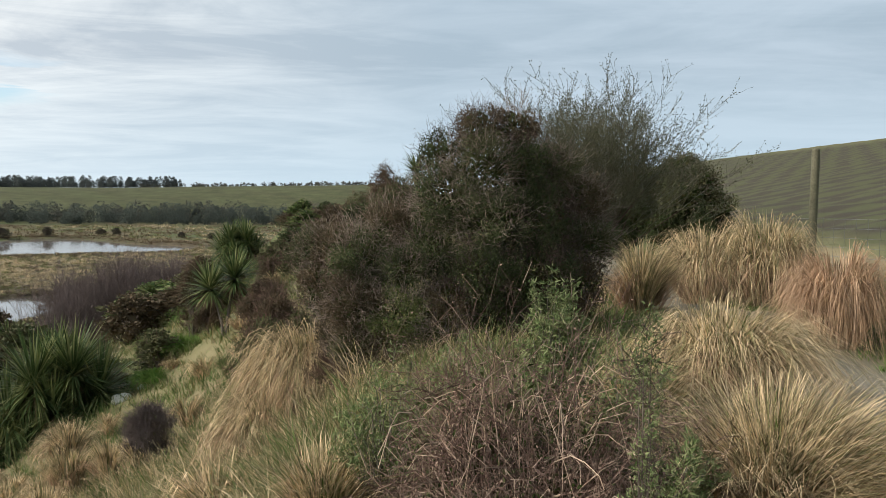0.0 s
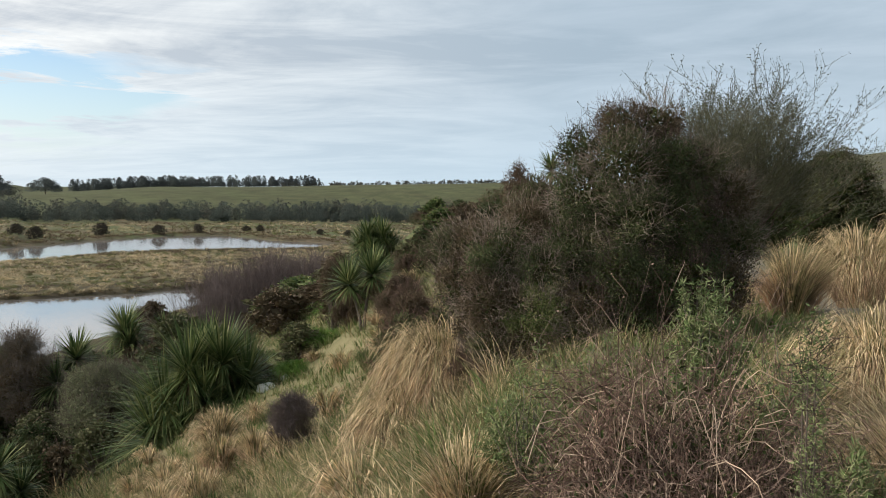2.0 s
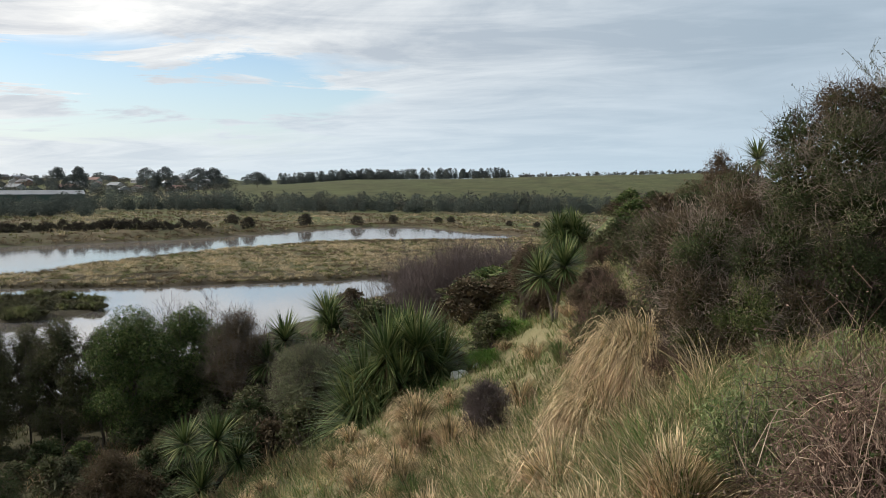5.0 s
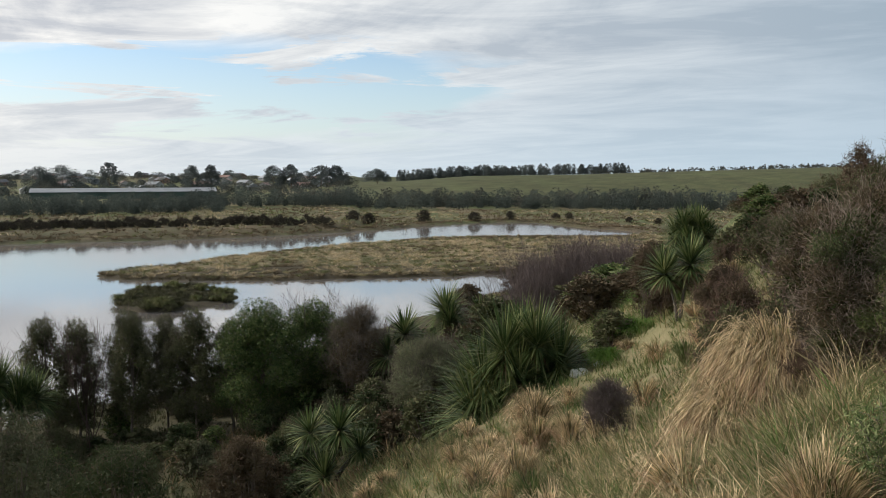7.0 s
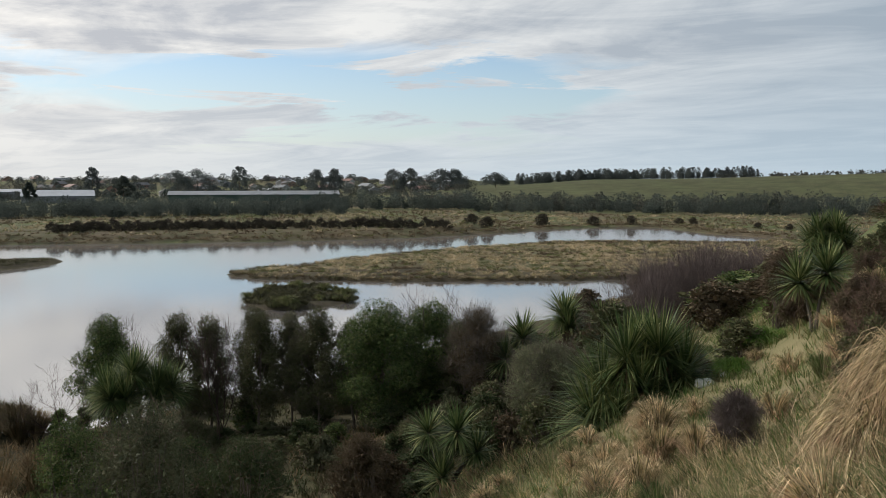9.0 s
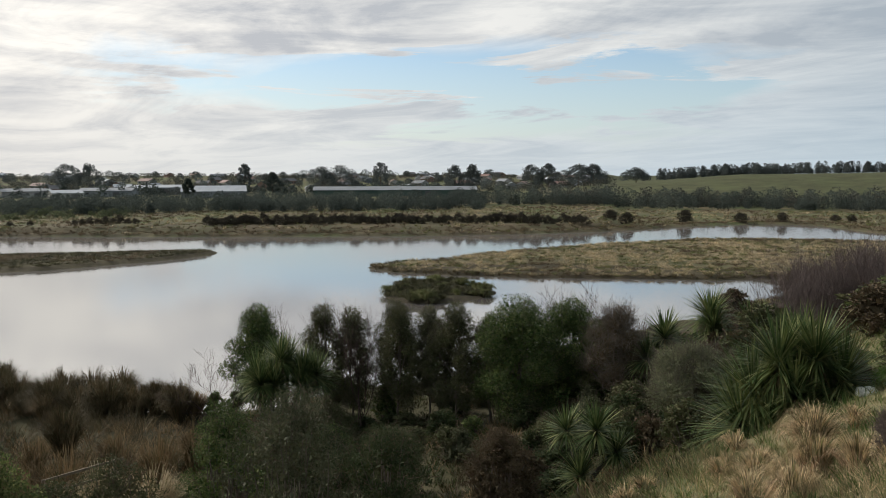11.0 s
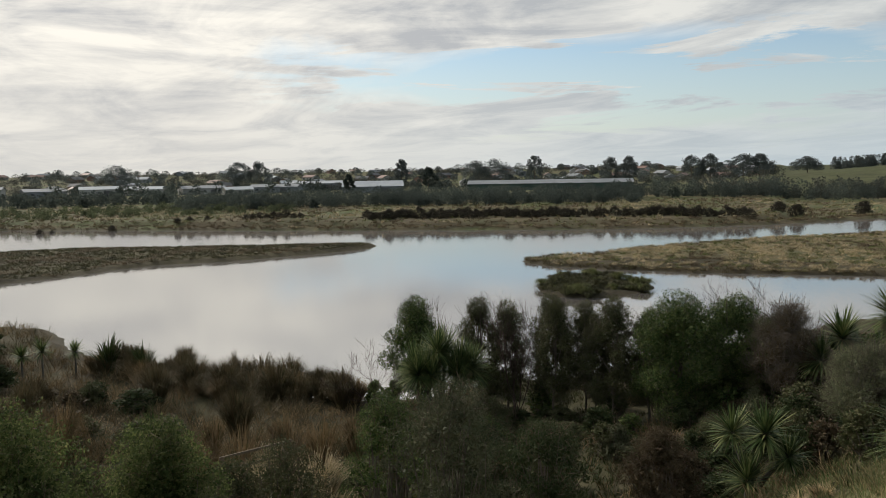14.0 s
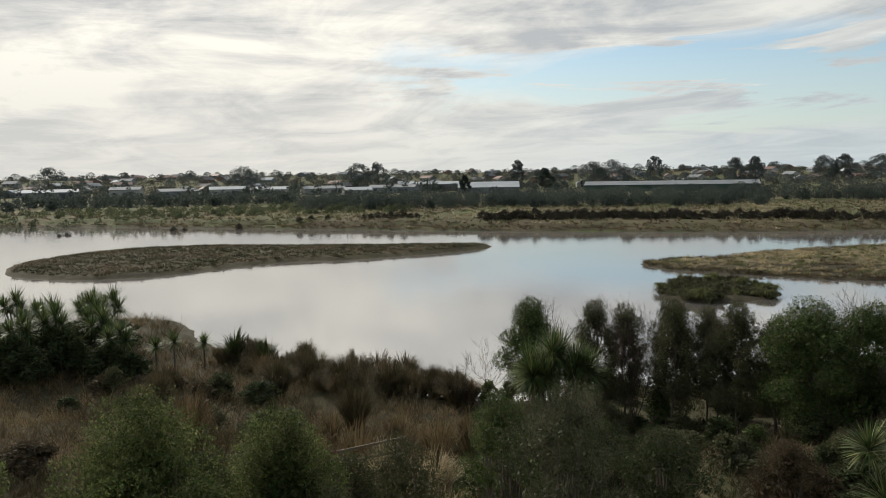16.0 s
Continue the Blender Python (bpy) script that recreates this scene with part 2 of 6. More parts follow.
BARK = solid("bark", (0.07, 0.055, 0.042), (0.15, 0.12, 0.09), 2.0, 0.9, 0.6, fine=18.0)
BARK_PALE = solid("pale_bark", (0.07, 0.06, 0.048), (0.125, 0.108, 0.085), 2.0, 0.9, 0.6, fine=18.0)
POST_WOOD = solid("weathered_post_wood", (0.075, 0.075, 0.04), (0.13, 0.12, 0.075), 4.0, 0.85, 0.5, fine=30.0)
RAIL_WOOD = solid("weathered_rail_wood", (0.13, 0.095, 0.06), (0.21, 0.16, 0.105), 4.0, 0.85, 0.4, fine=30.0)
STONE = solid("lichened_stone", (0.30, 0.31, 0.27), (0.48, 0.48, 0.43), 3.0, 0.9, 0.6, fine=14.0)
WIRE = solid("galvanised_wire", (0.20, 0.20, 0.19), (0.30, 0.30, 0.29), 5.0, 0.5, 0.0, metal=0.8)
ROOF_PALE = solid("pale_steel_roof", (0.33, 0.35, 0.37), (0.45, 0.46, 0.48), 0.15, 0.8, 0.1, fine=4.0)
ROOF_GREY = solid("grey_steel_roof", (0.18, 0.19, 0.20), (0.26, 0.27, 0.28), 0.15, 0.8, 0.1, fine=4.0)
ROOF_DARK = solid("dark_tile_roof", (0.07, 0.07, 0.075), (0.13, 0.12, 0.12), 0.2, 0.7, 0.1, fine=4.0)
ROOF_RED = solid("brown_red_roof", (0.16, 0.09, 0.07), (0.24, 0.14, 0.11), 0.2, 0.7, 0.1, fine=4.0)
WALL_CREAM = solid("cream_wall", (0.30, 0.29, 0.27), (0.42, 0.41, 0.38), 0.2, 0.8, 0.05, fine=3.0)
WALL_GREY = solid("grey_wall", (0.17, 0.18, 0.19), (0.26, 0.27, 0.28), 0.2, 0.8, 0.05, fine=3.0)
WALL_GREEN = solid("dark_green_wall", (0.035, 0.065, 0.05), (0.06, 0.095, 0.075), 0.2, 0.7, 0.05, fine=3.0)
WALL_BRICK = solid("brick_wall", (0.20, 0.12, 0.09), (0.28, 0.18, 0.14), 0.3, 0.85, 0.05, fine=3.0)
WINDOW_DARK = solid("window_glass", (0.03, 0.035, 0.04), (0.06, 0.07, 0.08), 0.3, 0.12, 0.0)


def water_material():
    m, nodes, links, p, out = shader("lake_water")
    n = noise_node(nodes, links, 0.05, 3.0)
    links.new(ramp_node(nodes, links, n.outputs[0], [(0.12, 0.108, 0.098), (0.15, 0.135, 0.123)], 0.3, 0.7), p.inputs["Base Color"])
    p.inputs["Roughness"].default_value, p.inputs["IOR"].default_value = 0.035, 7.0
    tc = nodes.new("ShaderNodeTexCoord")
    w = nodes.new("ShaderNodeTexNoise")
    w.inputs["Scale"].default_value, w.inputs["Detail"].default_value = 2.2, 3.0
    links.new(tc.outputs["Object"], w.inputs["Vector"])
    bm = nodes.new("ShaderNodeBump")
    bm.inputs["Strength"].default_value, bm.inputs["Distance"].default_value = 0.12, 0.05
    links.new(w.outputs[0], bm.inputs["Height"])
    links.new(bm.outputs[0], p.inputs["Normal"])
    return m


def ground_material():
    """Soil and turf: three kinds of cover (dry, green, bare), each mottled, and rows on the sown field."""
    m, nodes, links, p, out = shader("ground_turf")
    at = nodes.new("ShaderNodeAttribute")
    at.attribute_name = "cover"
    sp = nodes.new("ShaderNodeSeparateColor")
    links.new(at.outputs["Color"], sp.inputs[0])
    big = noise_node(nodes, links, 0.08, 5.0)
    mid = noise_node(nodes, links, 1.1, 5.0)
    fine = noise_node(nodes, links, 22.0, 4.0)
    dry = ramp_node(nodes, links, mid.outputs[0], [(0.14, 0.11, 0.065), (0.28, 0.22, 0.135), (0.20, 0.165, 0.095)], 0.3, 0.7)
    green = ramp_node(nodes, links, mid.outputs[0], [(0.065, 0.085, 0.035), (0.10, 0.125, 0.05), (0.15, 0.155, 0.075)], 0.3, 0.7)
    bare = ramp_node(nodes, links, fine.outputs[0], [(0.10, 0.09, 0.065), (0.27, 0.245, 0.20), (0.17, 0.15, 0.115)], 0.3, 0.7)
    soil = ramp_node(nodes, links, mid.outputs[0], [(0.035, 0.028, 0.018), (0.07, 0.056, 0.036)], 0.3, 0.7)
    c = mixed(nodes, links, sp.outputs[0], soil, dry)
    c = mixed(nodes, links, sp.outputs[1], c, green)
    c = mixed(nodes, links, sp.outputs[2], c, bare)
    tone = ramp_node(nodes, links, big.outputs[0], [(0.7, 0.7, 0.7), (1.2, 1.2, 1.15)], 0.3, 0.7)
    c = mixed(nodes, links, 1.0, c, tone, "MULTIPLY")
    # drilled rows of the crop, where the cover's alpha says so
    tc = nodes.new("ShaderNodeTexCoord")
    mp = nodes.new("ShaderNodeMapping")
    mp.inputs["Rotation"].default_value = (0, 0, radians(75))
    links.new(tc.outputs["Object"], mp.inputs[0])
    wv = nodes.new("ShaderNodeTexWave")
    wv.inputs["Scale"].default_value, wv.inputs["Distortion"].default_value, wv.inputs["Detail"].default_value = 0.16, 0.9, 3.0
    links.new(mp.outputs[0], wv.inputs["Vector"])
    rows = ramp_node(nodes, links, wv.outputs["Fac"], [(0.062, 0.054, 0.039), (0.08, 0.082, 0.043)], 0.2, 0.8)
    c = mixed(nodes, links, at.outputs["Alpha"], c, rows)
    links.new(c, p.inputs["Base Color"])
    p.inputs["Roughness"].default_value = 0.95
    p.inputs["Specular IOR Level"].default_value = 0.1
    bm = nodes.new("ShaderNodeBump")
    bm.inputs["Strength"].default_value, bm.inputs["Distance"].default_value = 0.6, 0.05
    links.new(fine.outputs[0], bm.inputs["Height"])
    links.new(bm.outputs[0], p.inputs["Normal"])
    return m


# ---------------------------------------------------------------- mesh helpers
def mesh_of(name, verts, tris, material, smooth=False):
    verts, tris = np.asarray(verts, np.float32).reshape(-1, 3), np.asarray(tris, np.int32).reshape(-1, 3)
    me = bpy.data.meshes.new(name)
    me.vertices.add(len(verts))
    me.vertices.foreach_set("co", verts.ravel())
    me.loops.add(len(tris) * 3)
    me.loops.foreach_set("vertex_index", tris.ravel())
    me.polygons.add(len(tris))
    me.polygons.foreach_set("loop_start", np.arange(0, len(tris) * 3, 3, dtype=np.int32))
    me.polygons.foreach_set("loop_total", np.full(len(tris), 3, np.int32))
    me.polygons.foreach_set("use_smooth", np.full(len(tris), smooth, bool))
    me.update(calc_edges=True)
    me.materials.append(material)
    return me


def joined(pieces):
    vs, ts, n = [], [], 0
    for v, t in pieces:
        if len(v) == 0:
            continue
        vs.append(v)
        ts.append(t + n)
        n += len(v)
    return np.concatenate(vs), np.concatenate(ts)


FINE = {"foliage", "crown", "brushwood", "branchwork", "tuft", "dead_skirt", "green_tuft", "stem"}


def part(name, geometry, material, parent, label="", smooth=False):
    ob = new(name, mesh_of(name, *geometry, material, smooth))
    ob.parent = parent
    if label:
        tagged(ob, label)
    if name in FINE:
        tagged(ob, kind="stuff")
    return ob


def thing(name, place, label, category, group="", kind=""):
    ob = new(name)
    ob.location = place
    ob.empty_display_size = 0.2
    return tagged(ob, label, category, group, kind)


def ribbons(base, phi, tilt, bend, length, width, segs=3, twist=None):
    """Tapering blades: they start at base, lean by tilt towards phi, and curve over by bend."""
    n = len(base)
    k = np.arange(segs) + 0.5
    ang = tilt[:, None] + bend[:, None] * (k / segs)[None, :] ** 1.3
    step = (length / segs)[:, None]
    out, up = np.cumsum(np.sin(ang) * step, 1), np.cumsum(np.cos(ang) * step, 1)
    out, up = np.concatenate([np.zeros((n, 1)), out], 1), np.concatenate([np.zeros((n, 1)), up], 1)
    cx, cy = np.cos(phi)[:, None], np.sin(phi)[:, None]
    mid = np.stack([base[:, 0:1] + out * cx, base[:, 1:2] + out * cy, base[:, 2:3] + up], -1)
    tw = phi + (twist if twist is not None else 0)
    side = np.stack([-np.sin(tw), np.cos(tw), np.zeros(n)], -1)
    wk = width[:, None] * np.clip(1 - (np.arange(segs) / segs) ** 1.6, 0.25, 1) * 0.5
    left, right = mid[:, :segs] + side[:, None] * wk[..., None], mid[:, :segs] - side[:, None] * wk[..., None]
    per = 2 * segs + 1
    v = np.empty((n, per, 3))
    v[:, 0:2 * segs:2], v[:, 1:2 * segs:2], v[:, 2 * segs] = left, right, mid[:, segs]
    t = []
    for i in range(segs - 1):
        a = 2 * i
        t += [(a, a + 1, a + 3), (a, a + 3, a + 2)]
    t.append((2 * segs - 2, 2 * segs - 1, 2 * segs))
    t = np.array(t)
    tris = (np.arange(n)[:, None, None] * per + t[None]).reshape(-1, 3)
    return v.reshape(-1, 3), tris


def rods(a, b, ra, rb, sides=3):
    """Tapered straight twigs from a to b."""
    a, b = np.asarray(a, float).reshape(-1, 3), np.asarray(b, float).reshape(-1, 3)
    n = len(a)
    d = b - a
    d /= np.linalg.norm(d, axis=1, keepdims=True) + 1e-9
    ref = np.where(np.abs(d[:, 2:3]) > 0.9, np.array([[1.0, 0, 0]]), np.array([[0, 0, 1.0]]))
    u = np.cross(d, ref)
    u /= np.linalg.norm(u, axis=1, keepdims=True)
    w = np.cross(d, u)
    th = np.arange(sides) * 2 * np.pi / sides
    ring = u[:, None] * np.cos(th)[None, :, None] + w[:, None] * np.sin(th)[None, :, None]
    ra, rb = np.broadcast_to(ra, n), np.broadcast_to(rb, n)
    v = np.concatenate([a[:, None] + ring * ra[:, None, None], b[:, None] + ring * rb[:, None, None]], 1)
    t = []
    for i in range(sides):
        j = (i + 1) % sides
        t += [(i, j, sides + j), (i, sides + j, sides + i)]
    t = np.array(t)
    return v.reshape(-1, 3), (np.arange(n)[:, None, None] * 2 * sides + t[None]).reshape(-1, 3)


def leaves(points, size, rng, slim=0.5, up=0.0):
    """Small pointed leaves, each a folded diamond, turned at random."""
    n = len(points)
    a = rng.normal(size=(n, 3))
    a[:, 2] += up
    a /= np.linalg.norm(a, axis=1, keepdims=True)
    b = np.cross(a, rng.normal(size=(n, 3)))
    b /= np.linalg.norm(b, axis=1, keepdims=True) + 1e-9
    s = (size * rng.uniform(0.6, 1.4, n))[:, None]
    c = np.cross(a, b)
    v = np.stack([points, points + a * s * 0.5 + b * s * slim * 0.5 + c * s * 0.1, points + a * s, points + a * s * 0.5 - b * s * slim * 0.5 + c * s * 0.1], 1)
    t = np.array([(0, 1, 2), (0, 2, 3)])
    return v.reshape(-1, 3), (np.arange(n)[:, None, None] * 4 + t[None]).reshape(-1, 3)


def ball(rng, n):
    d = rng.normal(size=(n, 3))
    return d / np.linalg.norm(d, axis=1, keepdims=True)


def clump_points(rng, clumps, n, inner=0.55):
    """Points in the shells of a heap of rounded clumps (centre, radii), more of them in the larger ones."""
    vol = np.array([r[0] * r[1] + r[2] * r[0] for c, r in clumps])
    which = rng.choice(len(clumps), n, p=vol / vol.sum())
    c, r = np.array([c for c, _ in clumps])[which], np.array([r for _, r in clumps])[which]
    d = ball(rng, n)
    lump = 1 + 0.16 * np.sin(d[:, 0] * 7 + which) * np.sin(d[:, 1] * 6 + which * 2.1) + 0.12 * np.sin(d[:, 2] * 11 + which * 1.3)
    rad = (inner + (1 - inner) * rng.random(n) ** 0.6) * lump / 1.12
    return c + d * r * rad[:, None], d


def dome_clumps(rng, w, d, h, count, size=0.34, low=0.1, narrow=0.5):
    """Clumps filling a crown of width w, depth d and height h that stands on the origin. narrow: how pointed it is."""
    c, r = [], []
    for i in range(count):
        f = (i + rng.random()) / count
        s = size * rng.uniform(0.75, 1.25)
        z = low + (1 - low) * f ** 0.8
        room = (0.78 + 0.22 * z / 0.4) if z < 0.4 else math.sqrt(max(0.0, 1 - ((z - 0.4) / 0.62) ** 2)) * (1 - narrow * 0.6 * (z - 0.4))
        a, rr = i * 2.4 + rng.uniform(-0.5, 0.5), max(0.0, room - s * 0.6) * rng.random() ** 0.35
        c.append((math.cos(a) * rr, math.sin(a) * rr, z))
        r.append((s, s, s * rng.uniform(0.75, 1.0) * min(1.3, max(0.35, 0.5 * w / h))))
    c, r = np.array(c), np.array(r)
    half = np.max(np.abs(c[:, :2]) + r[:, :2], axis=0)
    top = (c[:, 2] + r[:, 2]).max()
    k = np.array([w / 2 / half[0], d / 2 / half[1], h / top])
    return [(ci * k, ri * k) for ci, ri in zip(c, r)]


def branching(rng, base, way, length, radius, depth, forks, spread, taper=0.62, gnarl=0.18, up=0.1, shrink=0.68):
    """Segments (a, b, ra, rb) of a branching stem."""
    a_, b_, ra_, rb_, tips = [], [], [], [], []

    def grow(p, d, ln, r, lev):
        steps = 3 if lev < depth else 2
        for i in range(steps):
            d = d + rng.normal(size=3) * gnarl + np.array([0, 0, up * 0.5])
            d /= np.linalg.norm(d)
            q = p + d * ln / steps
            r2 = r * (taper ** (1 / steps))
            a_.append(p), b_.append(q), ra_.append(r), rb_.append(r2)
            p, r = q, r2
            if lev < depth and i >= (0 if lev > 0 else 1):
                for _ in range(forks):
                    e = d + rng.normal(size=3) * spread + np.array([0, 0, up])
                    grow(p, e / np.linalg.norm(e), ln * shrink * rng.uniform(0.7, 1.15), r * 0.6, lev + 1)
        tips.append(p)

    grow(np.array(base, float), np.array(way, float) / np.linalg.norm(way), length, radius, 0)
    return np.array(a_), np.array(b_), np.array(ra_), np.array(rb_), np.array(tips)


# ---------------------------------------------------------------- the land
def smooth_ring(points, times=3):
    p = np.array(points, float)
    for _ in range(times):
        q = np.roll(p, -1, 0)
        p = np.stack([0.75 * p + 0.25 * q, 0.25 * p + 0.75 * q], 1).reshape(-1, 2)
    return p


def inside_distance(x, y, ring):
    """Distance to the ring, positive inside it."""
    p, q = ring, np.roll(ring, -1, 0)
    if x.size < 40:
        px, py = np.ravel(x)[:, None], np.ravel(y)[:, None]
        (ax, ay), (bx, by) = p.T[:, None], q.T[:, None]
        ex, ey = bx - ax, by - ay
        s = np.clip(((px - ax) * ex + (py - ay) * ey) / (ex * ex + ey * ey + 1e-12), 0, 1)
        best = ((px - ax - s * ex) ** 2 + (py - ay - s * ey) ** 2).min(1)
        cut = ((ay > py) != (by > py)) & (px < ex * (py - ay) / np.where(ey == 0, 1e-12, ey) + ax)
        return (np.where(cut.sum(1) % 2 == 1, 1, -1) * np.sqrt(best)).reshape(np.shape(x))
    best, odd = np.full(x.shape, 1e18), np.zeros(x.shape, bool)
    for (ax, ay), (bx, by) in zip(p, q):
        ex, ey = bx - ax, by - ay
        s = np.clip(((x - ax) * ex + (y - ay) * ey) / (ex * ex + ey * ey + 1e-12), 0, 1)
        best = np.minimum(best, (x - ax - s * ex) ** 2 + (y - ay - s * ey) ** 2)
        if by != ay:
            odd ^= ((ay > y) != (by > y)) & (x < (bx - ax) * (y - ay) / (by - ay) + ax)
    return np.where(odd, 1, -1) * np.sqrt(best)


LAKE = smooth_ring([(-90, -110), (-94, -20), (-106, 4), (-97, 10), (-84, 10.5), (-73, 13.5), (-66, 17.5), (-60, 20.5), (-54.5, 23.5), (-50, 32), (-49, 50), (-50, 78), (-50, 108), (-57, 128),
                    (-70, 114), (-88, 99), (-104, 88), (-121, 89), (-117, 102), (-119, 128), (-117, 150), (-113, 176), (-105, 194), (-88, 203), (-66, 214),
                    (-70, 238), (-96, 247), (-112, 266), (-130, 264), (-142, 236), (-143, 205), (-155, 168), (-170, 146), (-198, 112), (-231, 78), (-281, 27), (-330, -25), (-400, -120), (-250, -330)])
FAR_SPIT = smooth_ring([(-162, 90), (-172, 68), (-188, 40), (-198, 26), (-197, 8), (-184, -8), (-161, -14), (-146, -2), (-144, 14), (-158, 34), (-151, 52)])
ISLET = smooth_ring([(-87, 68), (-79, 68), (-78, 78), (-82, 85), (-93, 85), (-96, 76)])


def wobble(x, y, s):
    return np.sin(x * s + 1.3) * np.sin(y * s * 1.17 + 0.4) + 0.5 * np.sin(x * s * 2.3 + y * s * 1.9) + 0.35 * np.sin(x * s * 4.1 - y * s * 3.7 + 2.0)


BANK_S = [-66, -41, -30, -20, -15, -10.7, -7.6, -4.6, -2.3, -0.7, 0.3, 2, 4.5, 8, 16, 61, 110, 400]
BANK_Z = [0.4, 0.8, 1.5, 3.8, 5.4, 8.1, 9.9, 11.5, 13.1, 14.55, 14.85, 14.9, 14.95, 15.2, 16.4, 25.0, 27.5, 28]


def lake_depth(x, y):
    w = wobble(x, y, 0.16) * 0.7 + wobble(x, y, 0.6) * 0.25
    return np.minimum(inside_distance(x, y, LAKE) + w, -np.maximum(inside_distance(x, y, FAR_SPIT) + w * 0.7, inside_distance(x, y, ISLET) + w * 0.5))


def land(x, y):
    """Height of the ground, the lake's level being 0."""
    x, y = np.asarray(x, float), np.asarray(y, float)
    r, az = np.hypot(x, y), np.degrees(np.arctan2(-x, y))
    s = x + (0.25 * np.clip(y - 13, 0, 30) - 0.35 * np.clip(y - 45, 0, 80)) * np.clip(-x / 4, 0, 1)
    z = np.interp(s, BANK_S, BANK_Z)
    z += wobble(x, y, 0.9) * 0.07 * np.clip((r - 1) / 4, 0, 1) + wobble(x, y, 0.21) * 0.2 * np.clip((r - 6) / 20, 0, 1) * np.clip((11 - x) / 4, 0.1, 1)
    flats = 0.65 + 0.12 * wobble(x, y, 0.035)
    rise = np.interp(az, [-180, -40, 5, 21, 28, 40, 47, 180], [26, 26, 22.5, 17.2, 16.0, 5.0, 2.5, 2.5])
    k = np.clip((r - 400) / 260, 0, 1)
    far = flats + (rise - 0.9) * k * k * (3 - 2 * k)
    k = np.clip((r - 600) / 500, 0, 1)
    far = np.where(az > 36, np.maximum(far, 2 + 12 * k * k * (3 - 2 * k) + flats * 0.1), far)
    k = np.clip((r - 140) / 120, 0, 1) * np.clip((-x - 5) / 20, 0, 1)
    z = z * (1 - k) + far * k
    dep = lake_depth(x, y)
    shore = np.where(dep > 0, np.maximum(-0.9, -0.18 * dep), np.minimum(0.55 * np.minimum(-dep, 1.1) + 0.06 * np.maximum(-dep - 1.1, 0), z))
    near = (r < 420) & (az > 0) & (az < 175)
    return np.where(near, np.where(dep > 0, shore, np.minimum(z, shore + 0.06 * np.maximum(-dep - 3, 0) + np.maximum(-dep - 6, 0) * 0.5)), z)


def ground_at(x, y):
    return float(land(np.array([x]), np.array([y]))[0])


PATH = np.array([(3.0, -8), (3.0, 0), (3.3, 5), (3.55, 8), (3.6, 11), (3.5, 15), (4.2, 22)], float)


def path_distance(x, y):
    best = np.full(np.shape(x), 1e9)
    for (ax, ay), (bx, by) in zip(PATH[:-1], PATH[1:]):
        ex, ey = bx - ax, by - ay
        s = np.clip(((x - ax) * ex + (y - ay) * ey) / (ex * ex + ey * ey), 0, 1)
        best = np.minimum(best, np.hypot(x - ax - s * ex, y - ay - s * ey))
    return best


